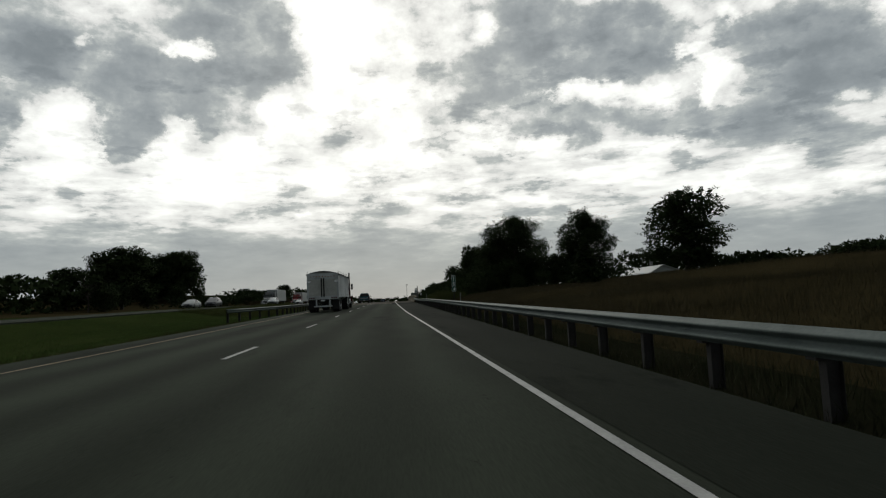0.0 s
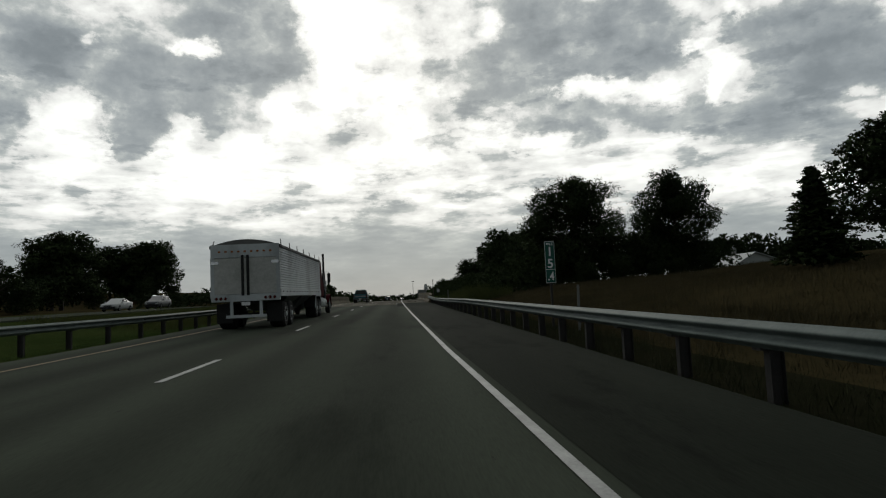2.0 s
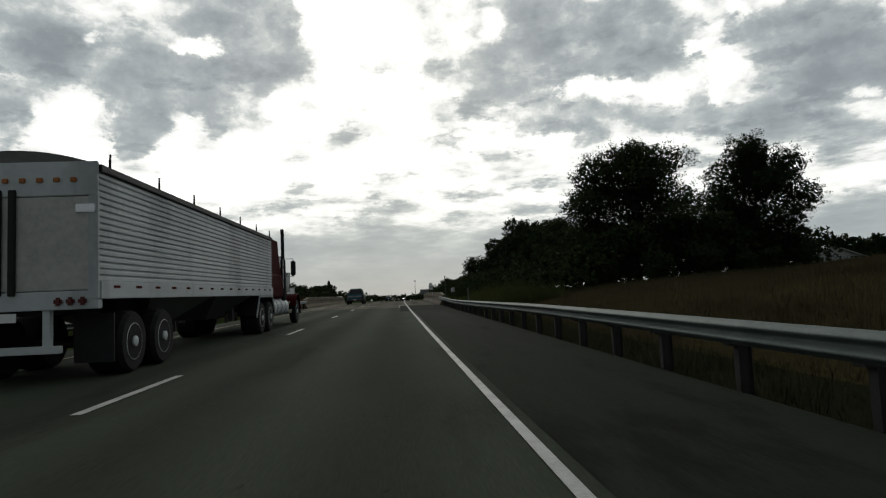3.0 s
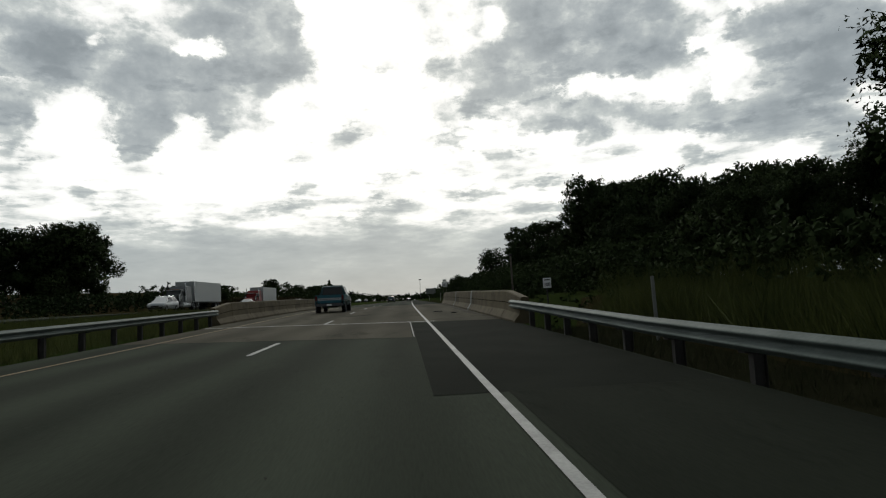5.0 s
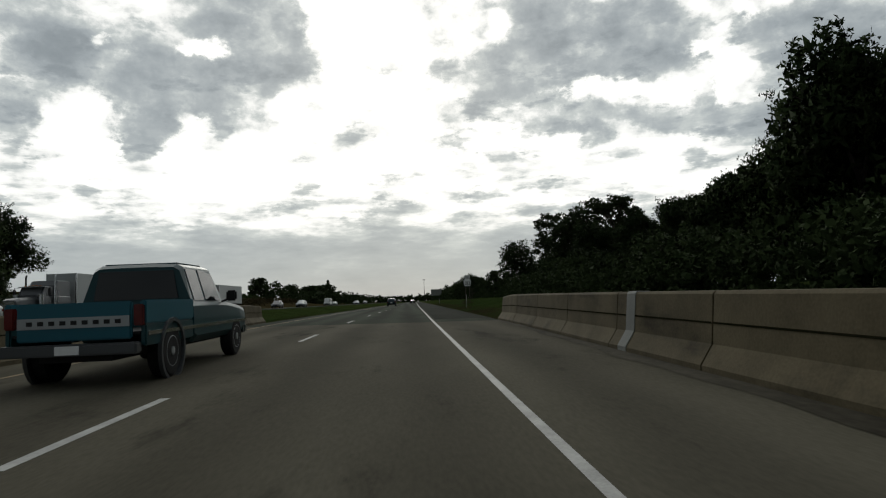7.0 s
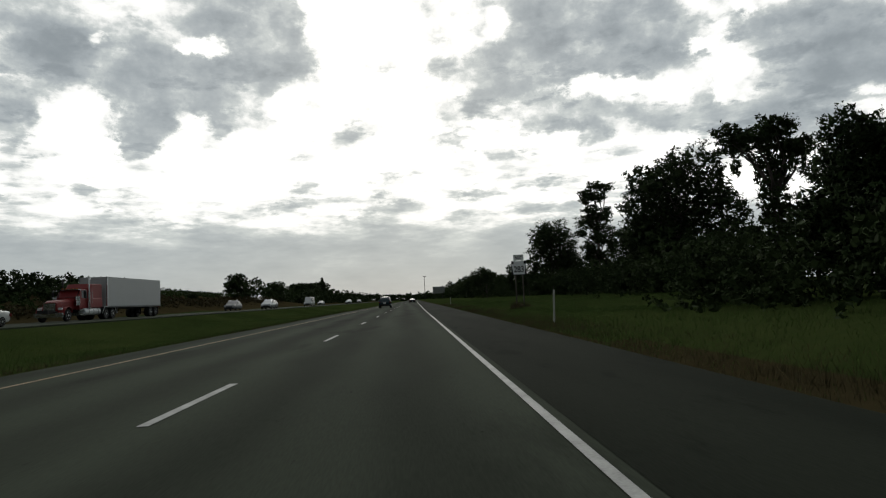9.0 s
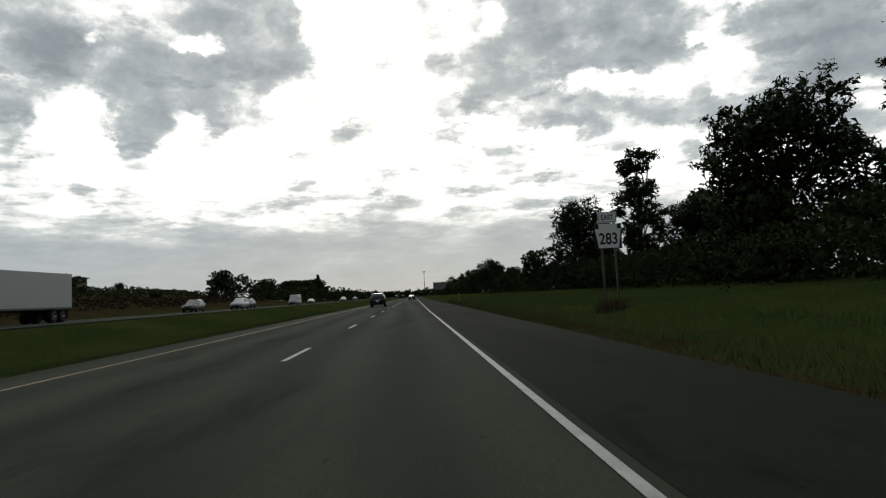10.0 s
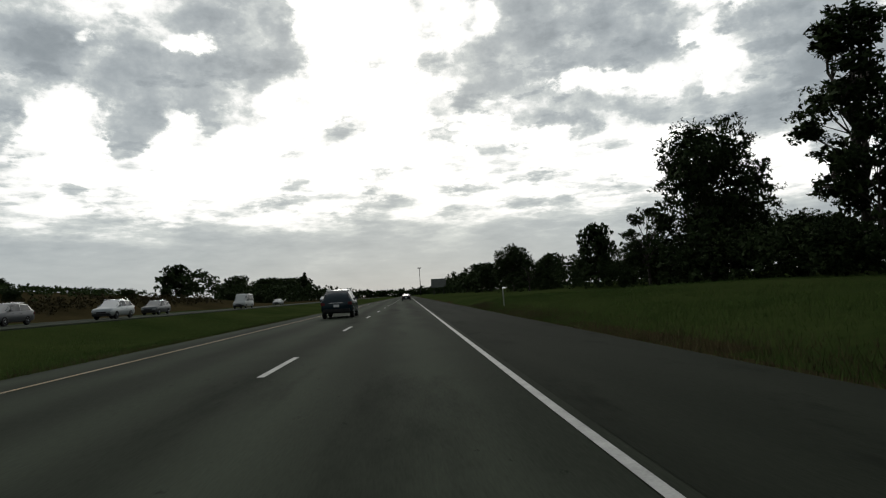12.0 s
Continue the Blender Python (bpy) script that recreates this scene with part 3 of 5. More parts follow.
def limb_tree(bm, rng, height, trunk_r, fork, lobes):
    """A tapered, slightly crooked trunk with limbs to the lobes."""
    p = Vector((0, 0, -0.4))
    r = trunk_r
    for k in range(1, 6):
        q = Vector((rng.normal() * 0.04 * height * k / 8, rng.normal() * 0.04 * height * k / 8, height * 0.8 * k / 5))
        r2 = trunk_r * (1 - 0.17 * k)
        tube(bm, p, q, r, r2, 8)
        p, r = q, r2
    for c, rr, share in lobes:
        if share < 0.3:
            continue
        start = Vector((0, 0, max(fork, min(c[2] - 0.25 * height, height * 0.6))))
        mid = start.lerp(Vector(c), 0.5) + Vector((rng.normal(), rng.normal(), 0.4)) * 0.03 * height
        tube(bm, start, mid, trunk_r * 0.42, trunk_r * 0.25, 6)
        tube(bm, mid, Vector(c), trunk_r * 0.25, trunk_r * 0.08, 6)
        for _ in range(2):
            e = Vector(c) + Vector(rng.normal(size=3)) * 0.5 * min(rr)
            tube(bm, mid, e, trunk_r * 0.16, trunk_r * 0.04, 5)


CORE = {"broad": 0.45, "shrub": 0.45, "conifer": 0.4, "airy": 0.3}


def make_tree(kind, seed, label, mat=None):
    """A tree of unit 10 m height, to be copied and scaled."""
    rng = np.random.default_rng(seed)
    H = 10.0
    lobes = []
    if kind in ("broad", "airy"):
        for k in range(15):
            a, z = k * 2.4 + rng.random() * 0.8, 0.17 + 0.70 * (k + rng.random()) / 15
            w = 2.7 * math.sqrt(max(0.05, 1 - ((z - 0.45) / 0.5) ** 2)) * (0.8 + 0.3 * rng.random())
            lobes.append(((math.cos(a) * w, math.sin(a) * w, z * H), (1.5 + rng.random() * 0.7, 1.5 + rng.random() * 0.7, 1.2 + rng.random() * 0.5), 1.0))
        lobes.append(((0, 0, 0.62 * H), (2.0, 2.0, 2.6), 1.4))
        lobes.append(((0.3, 0, 0.88 * H), (1.2, 1.2, 1.1), 0.6))
        fork, tr = 1.4, 0.24
        n, size = (20000, 0.115) if kind == "airy" else (4200, 0.25) if seed == 9 else (52000, 0.075) if seed == 50 else (19000, 0.125)
    elif kind == "open":
        for k in range(13):
            a, z = k * 2.4 + rng.random(), 0.3 + 0.62 * rng.random()
            w = 2.5 * (1 - abs(z - 0.6) * 1.2)
            s = 0.65 + rng.random() * 0.5
            lobes.append(((math.cos(a) * w, math.sin(a) * w, z * H), (s * 1.2, s * 1.2, s * 0.85), s))
        n, size, fork, tr = 8500, 0.115, 2.6, 0.2
    elif kind == "tall":
        for k in range(20):
            a, z = k * 2.4 + rng.random() * 1.5, 0.30 + 0.031 * k + 0.06 * rng.random()
            w = 0.3 + 1.15 * rng.random() ** 0.7
            s = 0.34 + rng.random() * 0.34
            lobes.append(((math.cos(a) * w, math.sin(a) * w, z * H), (s * 1.1, s * 1.1, s * 1.05), s))
        lobes.append(((0, 0, 0.95 * H), (0.6, 0.6, 0.5), 0.6))
        n, size, fork, tr = 8000, 0.09, 3.0, 0.16
    elif kind == "vine":
        for k in range(9):
            lobes.append(((0.25 * math.sin(k * 2.1), 0.25 * math.cos(k * 2.1), (0.06 + 0.085 * k) * H), (0.95, 0.95, 0.8), 0.8))
        for k in range(9):
            a = k * 2.4
            lobes.append(((math.cos(a) * (1.1 + 0.17 * k) - 0.7, math.sin(a) * (1.1 + 0.17 * k), (0.83 + 0.1 * rng.random() - 0.012 * k) * H), (1.0, 1.0, 0.6), 0.9))
        for k in range(5):
            a = k * 1.26
            lobes.append(((math.cos(a) * 2.3 - 0.7, math.sin(a) * 2.3, 0.68 * H), (0.35, 0.35, 0.9), 0.25))
        n, size, fork, tr = 12000, 0.10, 3.0, 0.25
    elif kind == "shrub":
        for k in range(9):
            a, w = k * 2.4 + rng.random(), 3.2 * rng.random()
            lobes.append(((math.cos(a) * w, math.sin(a) * w, (0.25 + 0.4 * rng.random()) * H), (2.0, 2.0, 2.4 + rng.random()), 1.0))
        lobes.append(((0, 0, 2.6), (4.2, 4.2, 2.8), 2.5))
        n, size, fork, tr = 8000, 0.15, 0.6, 0.16
    else:  # conifer
        for k in range(16):
            z = 0.1 + 0.86 * k / 15
            w = 2.3 * (1.02 - z)
            for j in range(4):
                a = k * 1.1 + j * 1.57 + rng.random() * 0.5
                lobes.append(((math.cos(a) * w * 0.5, math.sin(a) * w * 0.5, z * H), ((w * 0.55 + 0.12) * (0.75 + 0.5 * rng.random()), w * 0.55 + 0.12, 0.5), w + 0.2))
        n, size, fork, tr = 5200, 0.16, 0.8, 0.2
    root = tagged(new("tree" if kind != "shrub" else "bush"), label, "tree" if kind != "shrub" else "bush", group="roadside trees and bushes")
    bm = bmesh.new()
    limb_tree(bm, rng, H * (0.95 if kind in ("conifer", "tall") else 0.85), tr, fork, lobes if kind != "conifer" else lobes[::5])
    part("trunk", bm, BARK, root, smooth=True)
    v, f, nrm = leaf_mesh("crown", lobes, n, size, rng, CORE.get(kind, 0.25))
    mesh_part("crown", v, f, mat or LEAF, root, normals=nrm)
    root.scale = (1, 1, 1)
    return root


LABELS = {
    "broad": "dense dark green broadleaf tree beside the highway",
    "airy": "broadleaf tree with tufted leaves and small gaps of sky",
    "open": "broadleaf tree with an open gappy crown against the sky",
    "vine": "vine-draped tree with a heavy spreading top",
    "tall": "tall slender tree with tufted foliage",
    "shrub": "dense leafy undergrowth bush by the roadside",
    "conifer": "small dark pointed conifer on the grassy bank",
}
used = {}


def tree(kind, variant, x, y, top, wide=1.0, mat=None):
    """Stands a tree so that its top reaches the given height over the road's level there."""
    if kind == "broad" and (y > 255 or (x < -40 and y > 230)):
        variant = 9
    elif kind == "broad" and x > 12 and 88 < y < 106:
        variant = 5
    key = (kind, variant)
    base = cz(y) + land(x - cx(y), y) - 0.1
    s = (cz(y) + top - base) / 10.2
    rot = (x * 37 + y * 11) % 360
    m = pose(x, y, base, 0, 0, rot)
    if key not in used:
        used[key] = make_tree(kind, (9 if variant == 9 else 10 + variant + 7 * len(kind)), LABELS[kind], mat)
        ob = used[key]
        ob.matrix_basis = m
    else:
        ob = copy_thing(used[key], m)
    ob.scale = (s * wide, s * wide, s)
    return ob


def build_trees():
    rng = random.Random(4)
    # right: copse before the bridge
    tree("broad", 5, 21.2, 87.6, 12.2, 1.15)
    tree("broad", 2, 33.2, 91.4, 13.2, 0.95)
    tree("airy", 0, 35.6, 64.5, 11.7, 1.35)
    tree("shrub", 0, 36.3, 63.8, 6.4, 1.3)
    for k, (x, y, t) in enumerate(((17.5, 99, 5.2), (33, 95, 8.0), (26, 106, 8), (27.5, 88, 6.5), (16.8, 93, 4.6), (15.5, 105, 4.8), (22, 96, 6.4))):
        tree("broad", (k + 1) % 3, x, y, t, 1.05)
    for k, (x, y) in enumerate(((17.5, 84), (20.5, 82), (24, 82.5), (27.5, 83.5), (30.5, 85.5), (34.5, 87.5))):
        tree("shrub", k % 2, x, y, 3.4 + 0.4 * (k % 3), 1.1)
    tree("conifer", 0, 19.8, 50.7, 5.4, 1.85)
    # right: the wood along the bridge
    for k in range(24):
        y = 101 + k * 2.8
        x = 19 + rng.random() * 7
        top = lerp(y, (101, 105, 111, 117, 124, 130, 134, 139, 150, 160, 167), (6.2, 7.2, 8.4, 8.3, 10.5, 11.8, 10.4, 8.6, 8.2, 8.2, 8.8))
        tree("broad", k % 3, x + cx(y), y, top + (x - 22) * 0.12 + rng.random() * 0.8 - 0.6, 0.85)
    for k in range(26):
        y = 94 + k * 2.9
        tree("shrub", k % 2, 13.8 + rng.random() * 3 + cx(y), y, 3.0 + rng.random() * 1.8, 1.0)
    # right: the trees beyond
    for kind, var, x, y, t, w in (("vine", 0, 32.0, 186, 14.9, 1.0), ("open", 1, 35, 192, 8.5, 0.9), ("airy", 0, 31.7, 202, 15.6, 1.14), ("broad", 2, 36, 214, 11, 1.0), ("tall", 0, 33.7, 235, 19, 1.25), ("open", 1, 33.2, 233, 11.5, 0.8), ("broad", 0, 37, 226, 12, 1.0),
                                  ("airy", 1, 28.6, 245, 14.0, 0.92), ("open", 0, 25.5, 250, 8.0, 1.0), ("broad", 1, 33, 250, 9, 1.0), ("broad", 0, 26.3, 266, 8.4, 0.75), ("open", 1, 29, 262, 6.5, 1.2), ("airy", 0, 24.4, 306, 9.2, 1.15), ("open", 0, 22.5, 285, 6.0, 1.2), ("broad", 1, 27, 290, 6.5, 1.1), ("broad", 0, 24, 330, 7, 1.2)):
        tree(kind, var, x, y, t, w)
    for k in range(34):
        y = 170 + k * 5.2
        tree("shrub", k % 2, 25 + rng.random() * 8 + cx(y) - (y - 170) * 0.02, y, 3.5 + rng.random() * 2.5, 1.1)
    for k in range(16):
        y = 345 + k * 18
        tree("broad", k % 3, 22 + rng.random() * 6 + cx(y), y, 7 + rng.random() * 4, 1.2)
    # left, beyond the opposite carriageway
    for kind, var, x, y, t, w in (("broad", 0, -57.5, 145, 15.8, 1.2), ("broad", 1, -66, 158, 15, 1.2), ("broad", 2, -70, 217, 21, 1.3), ("broad", 2, -60.3, 127, 10, 1.1), ("open", 0, -52, 118, 8.5, 1.1), ("broad", 1, -63, 199, 19.5, 1.2), ("broad", 0, -70, 192, 18, 1.2), ("broad", 0, -70, 208, 16, 1.3),
                                  ("broad", 1, -63.7, 393, 15, 1.05), ("broad", 0, -61, 455, 13.4, 1.2), ("broad", 1, -55, 475, 12.5, 1.3), ("broad", 2, -58, 505, 14, 1.3), ("broad", 0, -60, 545, 15, 1.3), ("broad", 1, -64, 600, 17, 1.3), ("broad", 2, -66, 660, 20, 1.2), ("conifer", 0, -72, 718, 25, 1.3), ("broad", 0, -80, 700, 20, 1.3)):
        tree(kind, var, x, y, t, w)
    for x, y, t in ((-50, 120, 6), (-60, 188, 9), (-62, 196, 10), (-65, 205, 10), (-57, 200, 8), (-70, 200, 10), (-53, 127, 7), (-55, 136, 8), (-52, 146, 6), (-60, 275, 8.4), (-61, 304, 8.2), (-63, 309, 7.6)):
        tree("shrub", 0, x, y, t, 1.1)
    for k in range(18):
        y = 190 + k * 14
        tree("shrub", k % 2, -38 - rng.random() * 14, y, 4 + rng.random() * 2, 1.4)


build_trees()


# ---- woods far off and grass ----
def woods(name, pts, top, depth, count, size, mat, seed, label):
    """A far wood of many clumps along a line of (x, y), with an uneven top."""
    rng = np.random.default_rng(seed)
    pts = np.array(pts, float)
    cum = np.r_[0, np.cumsum(np.linalg.norm(np.diff(pts, axis=0), axis=1))]
    tufts = max(1, count // 12)
    d = rng.random(tufts) * cum[-1]
    x, y = np.interp(d, cum, pts[:, 0]) + rng.normal(size=tufts) * depth, np.interp(d, cum, pts[:, 1])
    wave = np.sin(d / top * 1.3) * np.sin(d / top * 0.53 + 1) * 0.26 + np.sin(d * 1.9 + seed) * np.sin(d * 0.71) * 0.12
    z = ground_z(x - bend(y), y) + top * (0.72 + wave) * (1 - rng.random(tufts) ** 1.6 * 0.98)
    e = rng.normal(size=(tufts, 12, 3))
    e *= (rng.random((tufts, 12)) ** 0.5 / np.linalg.norm(e, axis=2))[:, :, None]
    p = (np.stack([x, y, z], 1)[:, None, :] + e * size * 2.4 * np.array((1, 1, 0.75))).reshape(-1, 3)
    n = len(p)
    a, b = rng.normal(size=(n, 3)), rng.normal(size=(n, 3))
    a *= (size * (0.5 + rng.random(n)) / np.linalg.norm(a, axis=1))[:, None]
    b *= (size * (0.5 + rng.random(n)) / np.linalg.norm(b, axis=1))[:, None]
    verts = np.stack([p - a, p + b, p + a, p - b], 1).reshape(-1, 3)
    k = 4 * np.arange(n)[:, None]
    tagged(mesh_part(name, verts.tolist(), np.concatenate([k + [0, 1, 2], k + [0, 2, 3]]).tolist(), mat), label, "woodland", kind="stuff")


woods("far_woods", [(62, 150), (110, 150), (190, 130)], 8, 5, 44000, 0.34, LEAF, 1, "dark wooded ridge behind the field")
woods("far_woods", [(52, 60), (75, 85), (120, 120)], 1.3, 1.6, 36000, 0.13, LEAF, 2, "hedge of dark bushes along the crest of the field")
woods("far_woods", [(-52, 40), (-60, 90), (-62, 135)], 7, 3, 9000, 0.42, LEAF, 3, "row of dark trees beyond the oncoming carriageway")
woods("far_woods", [(-45, 150), (-46, 210), (-50, 260)], 3.0, 3, 14000, 0.22, LEAF, 4, "low hedge of bushes beyond the oncoming carriageway")
woods("far_woods", [(-58, 380), (-50, 470), (-42, 620), (-40, 800)], 9, 4, 14000, 0.5, LEAF, 5, "dark belt of trees along the far bend of the highway")
woods("far_woods", [(28, 340), (30, 480), (36, 650), (46, 900)], 8, 3, 14000, 0.42, LEAF, 6, "dark belt of trees along the far shoulder")
woods("far_woods", [(-120, 950), (-20, 1000), (90, 960)], 9, 8, 5000, 1.6, LEAF, 7, "low wooded horizon at the end of the highway")
woods("field_crop", [(-36, 175), (-37, 250), (-38, 340)], 1.5, 1.5, 20000, 0.11, DRYGRASS, 10, "dull brown standing crop at the foot of the field")
woods("field_crop", [(-44, 200), (-50, 270), (-55, 340)], 1.3, 4, 24000, 0.13, LEAF_LIGHT, 11, "dull green standing crop on the rise of the field")
woods("undergrowth", [(24, 172), (27, 215), (27, 262), (25, 300)], 4.2, 2.2, 42000, 0.105, LEAF, 8, "dense dark undergrowth below the roadside trees")
woods("undergrowth", [(31, 190), (35, 215), (37, 240), (35, 262)], 5.2, 2.4, 30000, 0.19, LEAF, 12, "dense dark thicket filling the gaps between the trees")
woods("undergrowth", [(15, 84), (22, 86), (30, 89), (38, 92)], 3.6, 1.6, 26000, 0.11, LEAF, 14, "dark brush below the copse on the bank")
woods("undergrowth", [(13.5, 78), (12.5, 96), (12.8, 125), (14, 165)], 2.6, 1.2, 40000, 0.08, LEAF, 9, "tangled undergrowth behind the guard rail and parapet")


def grass(name, zones, count, height, mat, seed, label, thick=0.006):
    """Blades strewn in tussocks over zones of (offset from, offset to, y from, y to)."""
    rng = np.random.default_rng(seed)
    area = np.array([(b - a) * (d - c) for a, b, c, d in zones])
    out = []
    for (a, b, c, d), n in zip(zones, (count * area / area.sum()).astype(int)):
        off, y = a + (b - a) * rng.random(n), c + (d - c) * rng.random(n)
        lump = np.sin(off * 2.1 + np.sin(y * 0.9) * 2) * np.sin(y * 1.3 + seed) + 0.6 * np.sin(off * 0.7 + y * 0.31 + seed)
        h = height * (0.4 + 0.9 * rng.random(n) ** 1.5) * np.clip(0.85 + 0.3 * lump, 0.35, 1.6)
        p = np.stack([bend(y) + off, y, ground_z(off, y) - 0.03], 1)
        t, w = (rng.random(n) - 0.5) * 2.6, thick * (0.6 + 0.9 * rng.random(n))
        side = np.stack([np.cos(t) * w, np.sin(t) * w, np.zeros(n)], 1)
        tip = np.concatenate([rng.normal(size=(n, 2)) * (0.35 * h)[:, None], h[:, None]], 1)
        out.append(np.stack([p - side, p + side, p + tip], 1).reshape(-1, 3))
    verts = np.concatenate(out)
    up = np.repeat(rng.normal(size=(len(verts) // 3, 3)) * 0.25, 3, axis=0) + np.array((0, 0, 1.0))
    tagged(mesh_part(name, verts.tolist(), np.arange(len(verts)).reshape(-1, 3).tolist(), mat, normals=up / np.linalg.norm(up, axis=1)[:, None]), label, "grass", kind="stuff")


grass("dry_grass", [(8.4, 12, -2, 94), (8.6, 12, -2, 60), (12, 22, 0, 96)], 190000, 0.27, DRYGRASS, 1, "tall dry brown grass on the bank behind the guard rail")
grass("dry_grass", [(22, 42, 20, 96)], 40000, 0.35, DRYGRASS, 5, "dry brown meadow grass on the slope")
grass("weeds", [(8.6, 12.5, 76, 97), (8.8, 11, 80, 92)], 44000, 1.1, WEEDS, 9, "tall green weeds behind the guard rail before the bridge", 0.010)
grass("dry_grass", [(9.0, 10.2, 179.9, 181.0), (8.8, 9.6, 179.2, 180.6)], 700, 0.4, DRYGRASS, 15, "brown dead weeds round the posts of the route sign", 0.012)
grass("weeds", [(-19, -6.6, 66, 140)], 60000, 0.5, WEEDS, 12, "rank green weeds in the median beside the bridge", 0.012)
grass("dry_grass", [(6.75, 8.6, -2, 94)], 42000, 0.2, VERGE, 7, "weeds coloured dark for the shade under the guard rail")
grass("dry_grass", [(6.7, 7.9, 134, 250), (7.2, 8.6, 134, 250), (-6.3, -5.1, 142, 250), (-6.3, -5.3, 0, 42)], 60000, 0.17, DRYGRASS, 8, "brown ragged fringe along the paving")
grass("grass", [(-9.5, -5.3, 4, 98), (-19, -9.5, 6, 100)], 120000, 0.16, GRASS, 2, "green grass of the median strip")
grass("grass", [(-9.5, -5.3, 142, 250), (-19.5, -9.5, 142, 270)], 130000, 0.15, GRASS, 3, "mown green grass of the median strip")
grass("grass", [(6.8, 10, 134, 250), (6.8, 14, 150, 250), (10, 24, 160, 250)], 190000, 0.15, GRASS, 4, "green grass verge with ragged edge")


# ---- paints ----
def paint(name, c, rough=0.35, metal=0.0, dirt=0.06, spec=0.35):
    d = tuple(v * (1 - dirt) + 0.08 * dirt for v in c)
    return material(name, d, c, rough=rough, scale=1.2, fine=14, bump=0.0, metal=metal, spec=spec)


RED_PAINT = paint("dark_red_paint", (0.045, 0.0025, 0.005), 0.75, spec=0.04, dirt=0.02)
BRIGHT_RED = paint("red_paint", (0.17, 0.014, 0.014), 0.45, spec=0.2)
WHITE_PAINT = paint("white_paint", (0.37, 0.385, 0.38), 0.45)
SILVER_PAINT = paint("silver_paint", (0.38, 0.40, 0.41), 0.3, 0.4)
GREY_PAINT = paint("grey_paint", (0.09, 0.095, 0.10), 0.3, 0.3)
BLACK_PAINT = paint("black_paint", (0.012, 0.013, 0.015), 0.22)
NAVY_PAINT = paint("dark_blue_paint", (0.008, 0.022, 0.030), 0.2)
TEAL_PAINT = paint("teal_paint", (0.012, 0.105, 0.145), 0.3)
DEEP_TEAL = paint("deep_teal_paint", (0.008, 0.050, 0.058), 0.3)
ALU = material("ribbed_aluminium", (0.45, 0.48, 0.49), (0.60, 0.63, 0.63), rough=0.6, scale=1.0, fine=9, bump=0.02, metal=0.15, stretch=(1, 0.3, 1))
add_stains(ALU, 0.7, 0.5, 0.68, 0.72, (1, 0.8, 0.25))
ALU_DOOR = material("stained_aluminium", (0.36, 0.36, 0.33), (0.60, 0.60, 0.57), rough=0.55, scale=1.0, fine=12, bump=0.02, metal=0.3)
CHROME = material("chrome", (0.55, 0.56, 0.57), (0.68, 0.69, 0.70), rough=0.2, scale=3, fine=30, bump=0.0, metal=1.0)
RUBBER = material("rubber", (0.010, 0.010, 0.010), (0.022, 0.022, 0.022), rough=0.85, scale=4, fine=60, spec=0.2)
BLACK = material("black_plastic", (0.010, 0.010, 0.010), (0.02, 0.02, 0.02), rough=0.6, scale=4, fine=60, spec=0.3)
TARP = material("tarp", (0.10, 0.10, 0.095), (0.17, 0.17, 0.16), rough=0.8, scale=2, fine=20)
LAMP_RED = material("red_lens", (0.07, 0.005, 0.005), (0.12, 0.009, 0.008), rough=0.2, scale=5, fine=40, bump=0.0)
LAMP_AMBER = material("amber_lens", (0.30, 0.09, 0.01), (0.40, 0.13, 0.02), rough=0.2, scale=5, fine=40, bump=0.0)
LAMP_CLEAR = material("clear_lens", (0.55, 0.56, 0.56), (0.7, 0.7, 0.7), rough=0.12, scale=5, fine=40, bump=0.0)
PANE = glass("dark_window_glass", (0.012, 0.014, 0.016))
SIGN_GREEN = material("green_sign", (0.006, 0.075, 0.052), (0.009, 0.100, 0.068), rough=0.5, scale=3, fine=30, bump=0.0)
SIGN_WHITE = material("white_sign", (0.74, 0.75, 0.74), (0.84, 0.85, 0.84), rough=0.5, scale=3, fine=30, bump=0.0)
SIGN_BLACK = material("black_sign", (0.008, 0.008, 0.008), (0.015, 0.015, 0.015), rough=0.5, scale=3, fine=30, bump=0.0)
WOODPOST = material("weathered_wood", (0.06, 0.052, 0.040), (0.13, 0.112, 0.088), rough=0.85, scale=3, fine=30, bump=0.4, stretch=(1, 1, 0.15))
POSTWHITE = material("white_marker_post", (0.36, 0.35, 0.32), (0.48, 0.47, 0.44), rough=0.6, scale=3, fine=30)


# ---- vehicle parts ----
def lathe(bm, prof, centre, n=20, axis="x"):
    """Turns (along, radius) about an axis through the centre."""
    rings = []
    for a, r in prof:
        ring = []
        for k in range(n):
            t = 2 * math.pi * k / n
            c, d = math.cos(t) * r, math.sin(t) * r
            p = (a, c, d) if axis == "x" else (c, a, d)
            ring.append(bm.verts.new(Vector(centre) + Vector(p)))
        rings.append(ring)
    for r0, r1 in zip(rings, rings[1:]):
        for k in range(n):
            bm.faces.new((r0[k], r0[(k + 1) % n], r1[(k + 1) % n], r1[k]))
    bm.faces.new(rings[0])
    bm.faces.new(rings[-1])
    bmesh.ops.recalc_face_normals(bm, faces=bm.faces)


